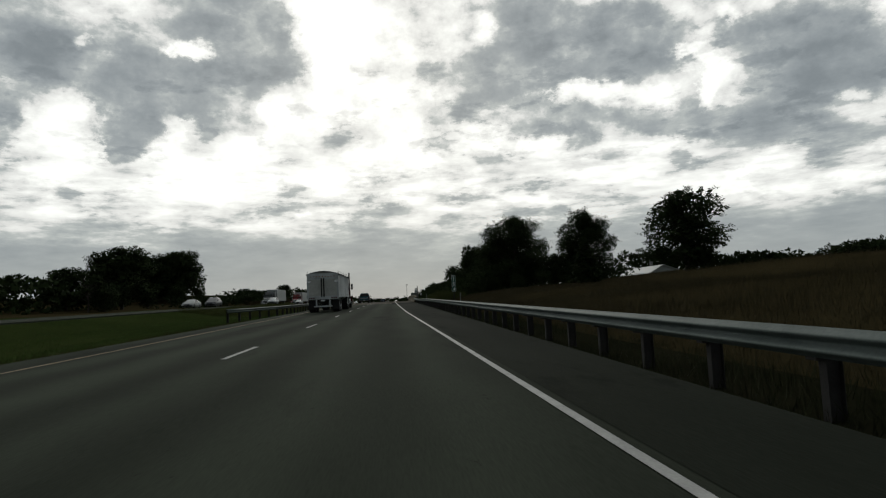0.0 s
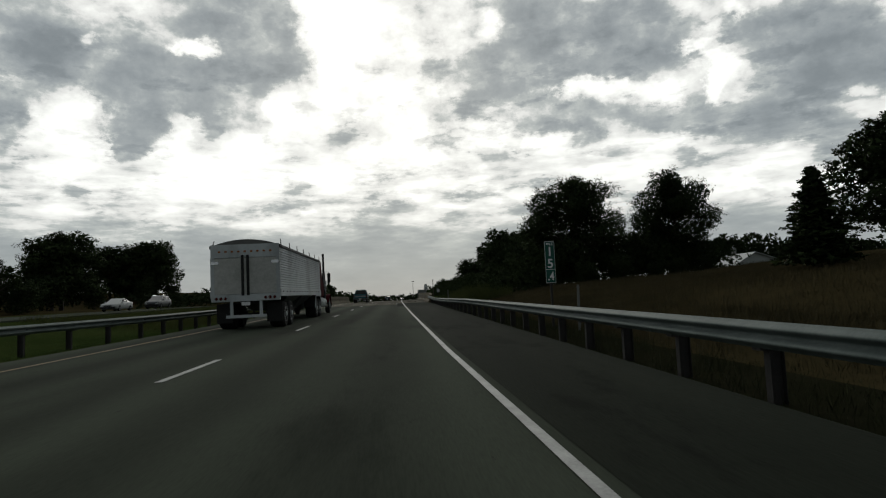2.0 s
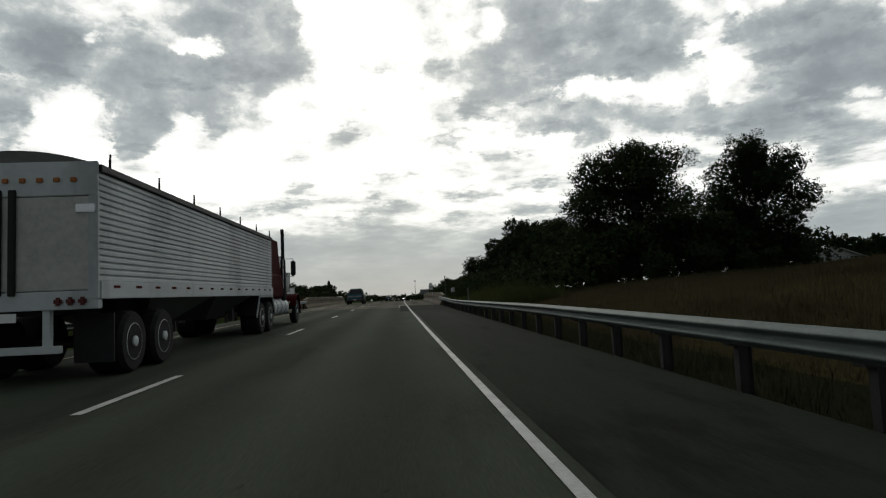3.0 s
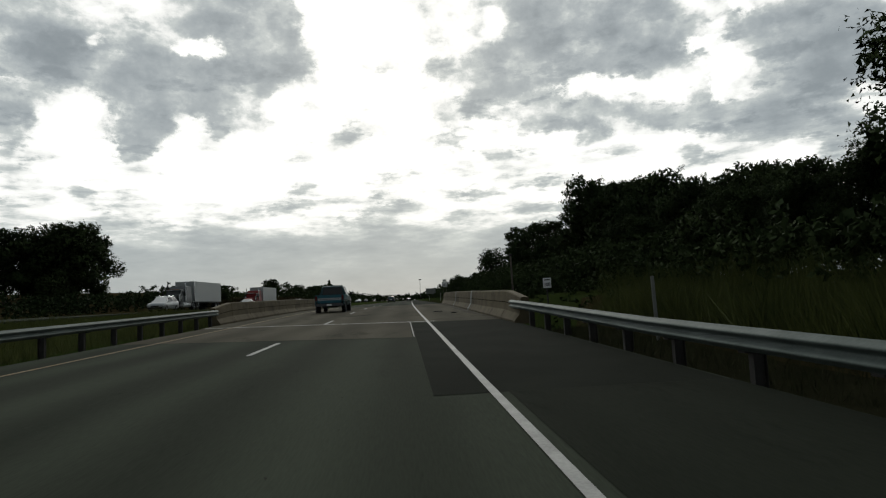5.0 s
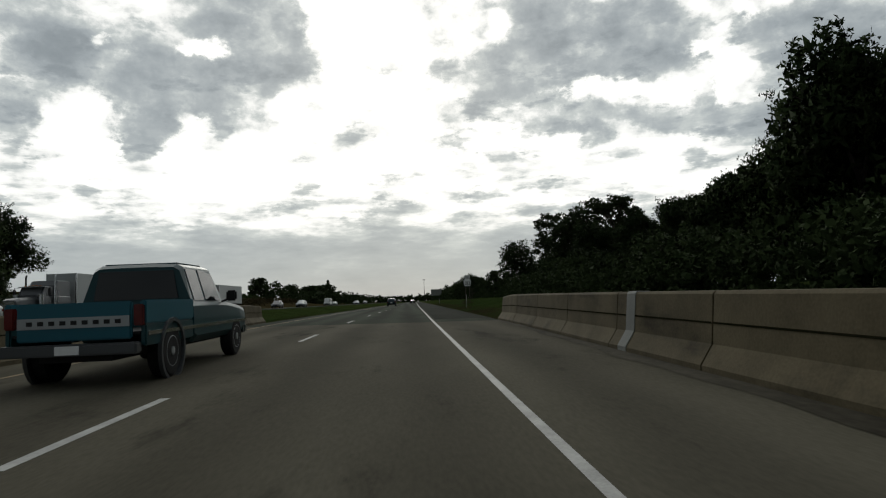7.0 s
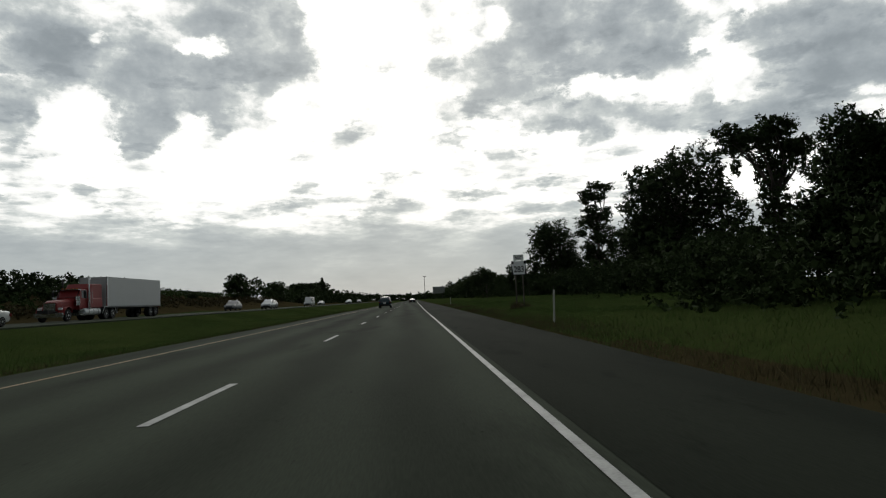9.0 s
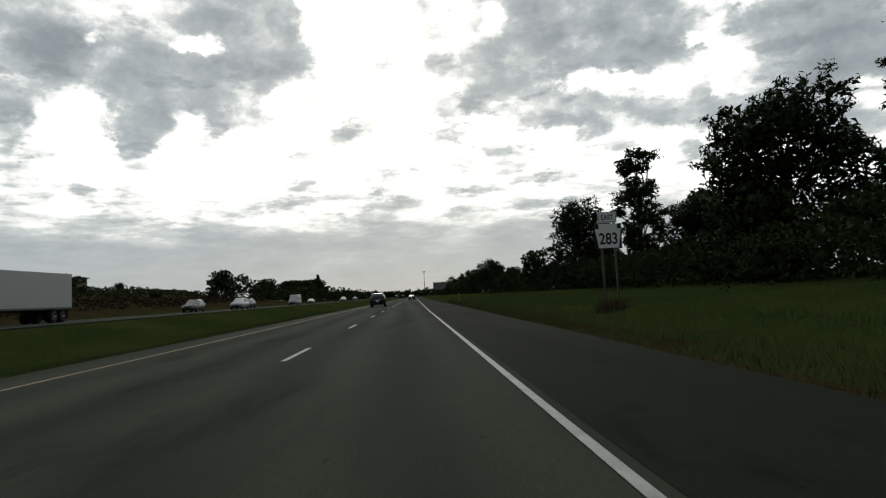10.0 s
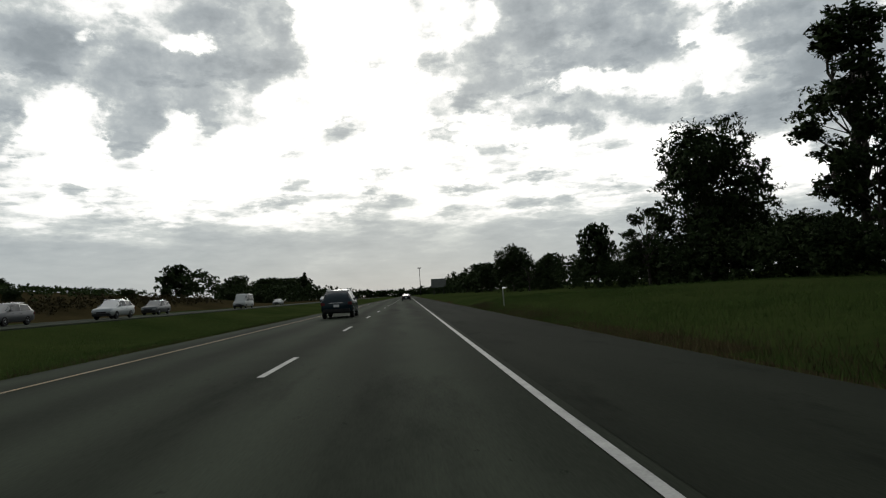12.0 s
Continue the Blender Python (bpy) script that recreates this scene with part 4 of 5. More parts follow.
def wheel(root, x, y, r, w, side, rim_mat, spokes=5):
    """A wheel at the axle height r; side +1: its face looks to +x."""
    bm = bmesh.new()
    lathe(bm, [(-w / 2, r * 0.62), (-w / 2, r * 0.9), (-w * 0.38, r), (w * 0.38, r), (w / 2, r * 0.9), (w / 2, r * 0.62)], (x, y, r))
    tyre = part("tyre", bm, RUBBER, root, smooth=False)
    bm = bmesh.new()
    f = side * w * 0.5
    lathe(bm, [(f * 0.98, r * 0.62), (f * 1.02, r * 0.58), (f * 0.55, r * 0.52), (f * 0.5, r * 0.2), (f * 1.1, r * 0.17), (f * 1.15, r * 0.06)], (x, y, r), 18)
    for k in range(spokes):
        t = 2 * math.pi * k / spokes
        d = Vector((0, math.cos(t), math.sin(t)))
        c = Vector((x + f * 0.62, y, r))
        tube(bm, c + d * r * 0.15, c + d * r * 0.56, r * 0.08, r * 0.06, 6)
    part("rim", bm, rim_mat, tyre, "bright metal wheel rim")
    return tyre


def slab(name, lo, hi, mat, root, bevel=0.0, label=""):
    bm = bmesh.new()
    box(bm, lo, hi, bevel)
    return part(name, bm, mat, root, label)


def rods(name, segs, r, mat, root, label=""):
    bm = bmesh.new()
    for p, q in segs:
        tube(bm, p, q, r)
    return part(name, bm, mat, root, label)


def body_loft(stations):
    """Body of a car from stations: y, low z, belt z, roof z, half width, half width of the roof."""
    bm = bmesh.new()
    rings = []
    for y, zl, zb, zr, w, wr in stations:
        half = [(w * 0.90, zl), (w, zl + 0.12), (w * 1.0, (zl + zb) / 2 + 0.05), (w * 0.985, zb - 0.07), (w * 0.95, zb), (wr, max(zb + 0.01, zr - 0.07)), (wr * 0.86, max(zb + 0.015, zr - 0.012)), (wr * 0.4, max(zb + 0.02, zr))]
        pts = half + [(-x, z) for x, z in half[::-1]]
        rings.append([bm.verts.new((x, y, z)) for x, z in pts])
    n = len(rings[0])
    for r0, r1 in zip(rings, rings[1:]):
        for i in range(n):
            bm.faces.new((r0[i], r0[(i + 1) % n], r1[(i + 1) % n], r1[i]))
    bm.faces.new(rings[0][::-1])
    bm.faces.new(rings[-1])
    bmesh.ops.recalc_face_normals(bm, faces=bm.faces)
    return bm, [[v.co.copy() for v in r] for r in rings]


def pane_on(root, name, a, b, c, d, mat=None, inset=0.06, out=0.012, label=""):
    """A thin pane a little proud of the quad a b c d."""
    q = [Vector(p) for p in (a, b, c, d)]
    m = sum(q, Vector()) / 4
    nrm = (q[2] - q[0]).cross(q[3] - q[1]).normalized()
    if nrm.dot(m - Vector((0, m.y * 0.8, 0.6))) < 0:
        nrm = -nrm
    bm = bmesh.new()
    f = [bm.verts.new(p.lerp(m, inset) + nrm * out) for p in q]
    g = [bm.verts.new(p.lerp(m, inset) - nrm * 0.01) for p in q]
    bm.faces.new(f)
    for i in range(4):
        bm.faces.new((f[i], f[(i + 1) % 4], g[(i + 1) % 4], g[i]))
    bmesh.ops.recalc_face_normals(bm, faces=bm.faces)
    return part(name, bm, mat or PANE, root, label)


CARS = {
    # y, low, belt, roof, half width, half roof
    "sedan": [(-2.3, 0.42, 0.80, 0.86, 0.72, 0.66), (-2.15, 0.30, 0.95, 1.0, 0.86, 0.78), (-1.55, 0.24, 0.98, 1.03, 0.9, 0.8), (-0.85, 0.22, 0.97, 1.40, 0.9, 0.60), (0.2, 0.22, 0.95, 1.43, 0.9, 0.62), (1.05, 0.22, 0.93, 0.99, 0.9, 0.8), (1.9, 0.24, 0.82, 0.86, 0.88, 0.74), (2.25, 0.35, 0.68, 0.72, 0.74, 0.62)],
    "suv": [(-2.3, 0.5, 0.95, 1.02, 0.80, 0.70), (-2.22, 0.36, 1.08, 1.16, 0.90, 0.76), (-1.85, 0.28, 1.10, 1.60, 0.92, 0.64), (-0.6, 0.26, 1.08, 1.71, 0.92, 0.68), (0.35, 0.26, 1.05, 1.67, 0.92, 0.68), (1.15, 0.26, 1.03, 1.10, 0.92, 0.82), (2.0, 0.3, 0.94, 0.99, 0.90, 0.76), (2.33, 0.42, 0.78, 0.82, 0.78, 0.66)],
    "van": [(-2.7, 0.42, 1.05, 1.9, 0.92, 0.84), (-2.6, 0.32, 1.15, 2.28, 0.97, 0.86), (0.9, 0.3, 1.15, 2.32, 0.97, 0.86), (1.45, 0.3, 1.15, 2.1, 0.97, 0.82), (2.15, 0.3, 1.10, 1.2, 0.97, 0.85), (2.75, 0.34, 0.95, 1.0, 0.94, 0.8), (2.95, 0.45, 0.8, 0.84, 0.82, 0.7)],
}


def make_car(kind, mat, label, category="car"):
    """A car with its nose to +y, standing on z = 0."""
    root = tagged(new({"sedan": "car", "suv": "suv", "van": "van"}[kind]), label, category, group="traffic on the highway")
    st = CARS[kind]
    bm, rg = body_loft(st)
    bmesh.ops.bevel(bm, geom=[e for e in bm.edges if e.calc_face_angle(0) > 0.5], offset=0.02, segments=2, affect="EDGES")
    part("body", bm, mat, root, smooth=True)
    n = len(rg[0])
    roof = [k for k, q in enumerate(st) if q[3] - q[2] > 0.3]
    a, b = roof[0], roof[-1]
    for i0, nm in ((4, "side_window"), (n - 6, "side_window")):
        for k in range(a, b):
            pane_on(root, nm, rg[k][i0], rg[k + 1][i0], rg[k + 1][i0 + 1], rg[k][i0 + 1], inset=0.09)
        pane_on(root, nm, rg[b][i0], rg[b + 1][i0].lerp(rg[b][i0], 0.3), rg[b + 1][i0 + 1].lerp(rg[b][i0 + 1], 0.75), rg[b][i0 + 1], inset=0.12)
    mid0, mid1 = 5, n - 6
    if kind != "van":
        pane_on(root, "rear_window", rg[a - 1][mid0].lerp(rg[a][mid0], 0.1), rg[a - 1][mid1].lerp(rg[a][mid1], 0.1), rg[a][mid1].lerp(rg[a - 1][mid1], 0.12), rg[a][mid0].lerp(rg[a - 1][mid0], 0.12), inset=0.05, out=0.03)
    pane_on(root, "windscreen", rg[b][mid0].lerp(rg[b + 1][mid0], 0.1), rg[b][mid1].lerp(rg[b + 1][mid1], 0.1), rg[b + 1][mid1].lerp(rg[b][mid1], 0.1), rg[b + 1][mid0].lerp(rg[b][mid0], 0.1), inset=0.05, out=0.03)
    w = st[3][4]
    zb = st[1][2]
    y0, y1 = st[0][0], st[-1][0]
    for sx in (-1, 1):
        slab("tail_lamp", (sx * (w - 0.14) - 0.13, y0 - 0.005, zb - 0.32), (sx * (w - 0.14) + 0.13, y0 + 0.22, zb - 0.12), LAMP_RED, root, 0.02, "red tail lamp")
        slab("headlamp", (sx * (w - 0.26) - 0.17, y1 - 0.22, st[-1][2] - 0.16), (sx * (w - 0.26) + 0.17, y1 + 0.015, st[-1][2] - 0.02), LAMP_CLEAR, root, 0.03, "clear headlamp")
        slab("mirror", (sx * (w + 0.02) - 0.1, 0.72, zb - 0.02), (sx * (w + 0.02) + 0.1, 0.86, zb + 0.14), mat, root, 0.04)
        for k in (0, 1):
            slab("door_handle", (sx * w - 0.02, -0.55 + k * 0.95, zb - 0.2), (sx * w + 0.02, -0.38 + k * 0.95, zb - 0.17), CHROME, root)
    slab("rear_bumper", (-w * 0.86, y0 - 0.06, 0.36), (w * 0.86, y0 + 0.2, 0.56), BLACK, root, 0.03)
    slab("front_bumper", (-w * 0.84, y1 - 0.2, 0.30), (w * 0.84, y1 + 0.05, 0.52), BLACK, root, 0.03)
    slab("grille", (-0.42, y1 - 0.1, 0.54), (0.42, y1 + 0.02, 0.68), BLACK, root, 0.01)
    slab("number_plate", (-0.16, y0 - 0.075, zb - 0.42), (0.16, y0 - 0.05, zb - 0.27), SIGN_WHITE, root)
    if kind == "suv":
        for sx in (-1, 1):
            rods("roof_rail", [((sx * 0.6, -1.5, 1.74), (sx * 0.62, 0.3, 1.74)), ((sx * 0.6, -1.5, 1.74), (sx * 0.6, -1.6, 1.62)), ((sx * 0.62, 0.3, 1.74), (sx * 0.62, 0.42, 1.64))], 0.018, CHROME, root)
        slab("tailgate_trim", (-0.4, y0 - 0.03, zb - 0.2), (0.4, y0, zb - 0.16), CHROME, root)
    r = 0.33 if kind == "sedan" else 0.36
    for sx in (-1, 1):
        for y in (y0 + 0.95, y1 - 0.95):
            wheel(root, sx * (w - 0.1), y, r, 0.23, sx, SILVER_PAINT)
    return root


def make_pickup(upper, lower, label):
    """An extended-cab pickup, two-tone, nose to +y."""
    root = tagged(new("pickup_truck"), label, "pickup truck", group="traffic on the highway")
    w = 0.97
    cab = [(-0.75, 0.5, 1.15, 1.78, w, 0.72), (-0.62, 0.45, 1.15, 1.84, w, 0.74), (0.75, 0.45, 1.14, 1.84, w, 0.74), (1.3, 0.45, 1.13, 1.2, w, 0.86), (2.2, 0.45, 1.05, 1.1, w, 0.86), (2.65, 0.5, 0.98, 1.03, 0.95, 0.82), (2.75, 0.55, 0.9, 0.94, 0.9, 0.8)]
    bm, rg = body_loft(cab)
    part("cab", bm, lower, root, smooth=False)
    n = len(rg[0])
    for i0 in (4, n - 6):
        pane_on(root, "side_window", rg[1][i0], rg[1][i0].lerp(rg[2][i0], 0.42), rg[1][i0 + 1].lerp(rg[2][i0 + 1], 0.42), rg[1][i0 + 1], inset=0.1)
        pane_on(root, "side_window", rg[1][i0].lerp(rg[2][i0], 0.45), rg[2][i0].lerp(rg[3][i0], 0.3), rg[2][i0 + 1].lerp(rg[3][i0 + 1], 0.12), rg[1][i0 + 1].lerp(rg[2][i0 + 1], 0.45), inset=0.08)
    pane_on(root, "windscreen", rg[2][5].lerp(rg[3][5], 0.08), rg[2][n - 6].lerp(rg[3][n - 6], 0.08), rg[3][n - 6].lerp(rg[2][n - 6], 0.1), rg[3][5].lerp(rg[2][5], 0.1), inset=0.04, out=0.02)
    pane_on(root, "rear_window", (-0.72, -0.76, 1.22), (0.72, -0.76, 1.22), (0.64, -0.74, 1.72), (-0.64, -0.74, 1.72), inset=0.02, out=0.02)
    slab("roof_panel", (-0.62, -0.58, 1.825), (0.62, 0.66, 1.858), lower, root, 0.014)
    # load bed
    for sx in (-1, 1):
        slab("bed_side", (sx * w - 0.09 * (sx > 0), -2.72, 0.86), (sx * w + 0.09 * (sx < 0), -0.78, 1.2), upper, root, 0.02)
        slab("bed_side_lower", (sx * w - 0.08 * (sx > 0) - 0.004 * sx, -2.70, 0.55), (sx * w + 0.08 * (sx < 0) - 0.004 * sx, -0.78, 0.858), lower, root, 0.02)
        slab("side_trim", (sx * w - 0.012, -2.65, 0.70), (sx * w + 0.014, 2.55, 0.755), CHROME, root, 0.0, "bright side trim strip")
        bm = bmesh.new()
        lathe(bm, [(-0.03, 0.50), (0.03, 0.50), (0.03, 0.44), (-0.03, 0.44), (-0.03, 0.50)], (sx * w, -1.75, 0.42), 24)
        part("wheel_arch", bm, GREY_PAINT, root, "grey wheel arch trim")
        slab("tail_lamp", (sx * (w - 0.09) - 0.07, -2.76, 0.84), (sx * (w - 0.09) + 0.07, -2.66, 1.14), LAMP_RED, root, 0.015, "red tail lamp")
        slab("headlamp", (sx * 0.72 - 0.16, 2.66, 0.72), (sx * 0.72 + 0.16, 2.79, 0.9), LAMP_CLEAR, root, 0.02)
        slab("mirror", (sx * 1.12 - 0.1, 0.95, 1.15), (sx * 1.12 + 0.1, 1.05, 1.36), BLACK, root, 0.03)
        rods("mirror_arm", [((sx * 0.93, 0.95, 1.14), (sx * 1.08, 1.0, 1.2))], 0.02, BLACK, root)
        for y in (-1.75, 1.85):
            wheel(root, sx * (w - 0.12), y, 0.4, 0.25, sx, SILVER_PAINT, 6)
    slab("bed_floor", (-w + 0.1, -2.68, 0.72), (w - 0.1, -0.78, 0.76), BLACK, root)
    slab("tailgate", (-w + 0.19, -2.755, 0.66), (w - 0.19, -2.68, 1.19), upper, root, 0.02)
    band = slab("tailgate_band", (-w + 0.21, -2.772, 0.84), (w - 0.21, -2.752, 0.99), SILVER_PAINT, root, 0.0, "pale band with dark lettering bars")
    for k in range(9):
        x = -0.6 + k * 0.15
        slab("bar", (x - 0.035, -2.777, 0.885), (x + 0.045, -2.773, 0.945), BLACK, band)
    slab("rear_bumper", (-w * 0.95, -2.93, 0.46), (w * 0.95, -2.74, 0.62), GREY_PAINT, root, 0.02)
    slab("number_plate", (-0.16, -2.945, 0.48), (0.16, -2.932, 0.60), SIGN_WHITE, root)
    slab("front_bumper", (-w * 0.95, 2.72, 0.42), (w * 0.95, 2.9, 0.62), CHROME, root, 0.03)
    slab("chassis", (-0.5, -2.7, 0.36), (0.5, 2.6, 0.5), BLACK, root)
    return root


# ---- lorries ----
def make_tractor(mat, label, tall=3.35):
    """A bonneted tractor unit with sleeper, nose to +y; y = 0 at the back of the sleeper."""
    root = tagged(new("truck_tractor"), label, "truck", group="traffic on the highway")
    slab("frame", (-0.45, -2.6, 0.72), (0.45, 7.4, 1.0), BLACK, root)
    st = [(0.0, 1.12, 2.0, tall - 0.1, 1.2, 1.12), (0.1, 1.08, 2.0, tall, 1.22, 1.12), (1.75, 1.08, 2.0, tall - 0.02, 1.22, 1.1), (2.15, 1.08, 2.0, tall - 0.45, 1.2, 1.05)]
    bm, _ = body_loft(st)
    part("sleeper", bm, mat, root, "dark glossy sleeper box")
    st = [(2.18, 1.0, 1.95, 2.82, 1.05, 0.94), (3.3, 1.0, 1.95, 2.84, 1.05, 0.94), (3.75, 1.0, 1.93, 2.1, 1.05, 0.9)]
    bm, rg = body_loft(st)
    part("cab", bm, mat, root)
    n = len(rg[0])
    for i0 in (4, n - 6):
        pane_on(root, "side_window", rg[0][i0].lerp(rg[1][i0], 0.15), rg[1][i0], rg[1][i0 + 1], rg[0][i0 + 1].lerp(rg[1][i0 + 1], 0.15), inset=0.1)
    pane_on(root, "windscreen", rg[1][5], rg[1][n - 6], rg[2][n - 6], rg[2][5], inset=0.06, out=0.03)
    slab("sun_visor", (-0.95, 3.25, 2.74), (0.95, 3.75, 2.80), CHROME, root, 0.01)
    st = [(3.78, 1.0, 1.78, 1.95, 0.72, 0.6), (5.9, 0.95, 1.68, 1.82, 0.66, 0.55), (6.35, 0.9, 1.55, 1.68, 0.6, 0.5)]
    bm, _ = body_loft(st)
    part("bonnet", bm, mat, root, "long dark bonnet")
    slab("grille", (-0.5, 6.33, 0.8), (0.5, 6.45, 1.6), CHROME, root, 0.03, "bright radiator grille")
    slab("front_bumper", (-1.2, 6.45, 0.38), (1.2, 6.6, 0.78), CHROME, root, 0.03, "polished bumper")
    for sx in (-1, 1):
        bm = band([(5.65 + math.cos(t) * 0.68, 0.62 + math.sin(t) * 0.66) for t in [math.pi * k / 12 for k in range(12)]], sx * 0.62, sx * 1.2, 0.04)
        part("front_wing", bm, mat, root)
        slab("headlamp", (sx * 0.86 - 0.15, 6.2, 1.0), (sx * 0.86 + 0.15, 6.42, 1.2), LAMP_CLEAR, root, 0.03)
        bm = bmesh.new()
        lathe(bm, [(0.35, 0.02), (0.35, 0.30), (0.40, 0.33), (3.05, 0.33), (3.1, 0.30), (3.1, 0.02)], (sx * 0.92, 0, 0.78), 20, "y")
        tank = part("fuel_tank", bm, ALU, root, "polished cylindrical fuel tank", smooth=False)
        for y in (0.8, 1.6, 2.4):
            bm = bmesh.new()
            lathe(bm, [(0, 0.336), (0.06, 0.336)], (sx * 0.92, y, 0.78), 20, "y")
            part("strap", bm, BLACK, tank)
        slab("cab_step", (sx * 1.0 - 0.2, 3.15, 0.5), (sx * 1.0 + 0.2, 4.0, 0.62), CHROME, root, 0.01)
        slab("cab_step", (sx * 0.95 - 0.2, 3.15, 0.86), (sx * 0.95 + 0.2, 3.9, 0.95), CHROME, root, 0.01)
        bm = bmesh.new()
        tube(bm, (sx * 1.18, 2.35, 1.0), (sx * 1.18, 2.35, 2.6), 0.10, n=14)
        tube(bm, (sx * 1.18, 2.35, 2.6), (sx * 1.18, 2.35, 3.6), 0.068, n=12)
        tube(bm, (sx * 1.18, 2.35, 3.6), (sx * 1.18, 2.27, 3.78), 0.068, n=12)
        part("exhaust_pipe", bm, BLACK if sx > 0 else CHROME, root, "upright exhaust pipe")
        bm = bmesh.new()
        tube(bm, (sx * 0.98, 3.9, 1.35), (sx * 0.98, 3.9, 2.05), 0.19, n=16)
        tube(bm, (sx * 0.98, 3.9, 2.05), (sx * 0.98, 3.9, 2.15), 0.21, n=16)
        part("air_cleaner", bm, CHROME, root, "chrome air cleaner drum")
        slab("mirror", (sx * 1.38 - 0.1, 3.45, 2.0), (sx * 1.38 + 0.1, 3.55, 2.62), BLACK, root, 0.04)
        rods("mirror_bracket", [((sx * 1.0, 3.4, 2.7), (sx * 1.4, 3.5, 2.7)), ((sx * 1.38, 3.5, 2.7), (sx * 1.38, 3.5, 1.95)), ((sx * 1.0, 3.4, 2.0), (sx * 1.38, 3.5, 1.98))], 0.014, CHROME, root)
        rods("grab_rail", [((sx * 1.25, 1.95, 1.5), (sx * 1.25, 1.95, 2.6))], 0.02, CHROME, root)
        wheel(root, sx * 1.02, 5.65, 0.51, 0.28, sx, ALU, 8)
        for y in (-1.9, -0.6):
            wheel(root, sx * 0.98, y, 0.51, 0.58, sx, ALU, 8)
        bm = band([(-2.62 + 2.75 * k / 20, 0.62 + 0.58 * min(1.0, math.sin(math.pi * k / 20) * 2.2)) for k in range(21)], sx * 0.66, sx * 1.25, 0.03)
        wing = part("rear_wing", bm, BLACK, root, "half-round mudguard")
        bm = band([(-2.64 + 2.79 * k / 20, 0.60 + 0.62 * min(1.0, math.sin(math.pi * k / 20) * 2.2)) for k in range(21)], sx * 1.252, sx * 1.29, 0.06)
        part("rim_edge", bm, ALU, wing, "bright rolled edge of the mudguard")
    for x in (-0.6, -0.3, 0, 0.3, 0.6):
        slab("marker_lamp", (x - 0.05, 3.3, 2.84), (x + 0.05, 3.42, 2.90), LAMP_AMBER, root, 0.01)
    return root


def band(pts, x0, x1, thick):
    """A bent sheet along (y, z) points between two x, as one mesh."""
    bm = bmesh.new()
    rings = [[bm.verts.new(p) for p in ((x0, y, z), (x1, y, z), (x1, y, z - thick), (x0, y, z - thick))] for y, z in pts]
    for r0, r1 in zip(rings, rings[1:]):
        for i in range(4):
            bm.faces.new((r0[i], r0[(i + 1) % 4], r1[(i + 1) % 4], r1[i]))
    bm.faces.new(rings[0])
    bm.faces.new(rings[-1])
    bmesh.ops.recalc_face_normals(bm, faces=bm.faces)
    return bm


def trailer_running_gear(root, ys):
    for sx in (-1, 1):
        for y in ys:
            wheel(root, sx * 0.98, y, 0.51, 0.58, sx, ALU, 8)
        slab("mud_flap", (sx * 0.96 - 0.3, ys[0] - 0.72, 0.25), (sx * 0.96 + 0.3, ys[0] - 0.69, 1.0), BLACK, root)
        slab("landing_leg", (sx * 0.7 - 0.07, -3.2, 0.5), (sx * 0.7 + 0.07, -3.05, 1.15), GREY_PAINT, root)
    for y in ys:
        rods("axle", [((-0.95, y, 0.51), (0.95, y, 0.51))], 0.07, BLACK, root)


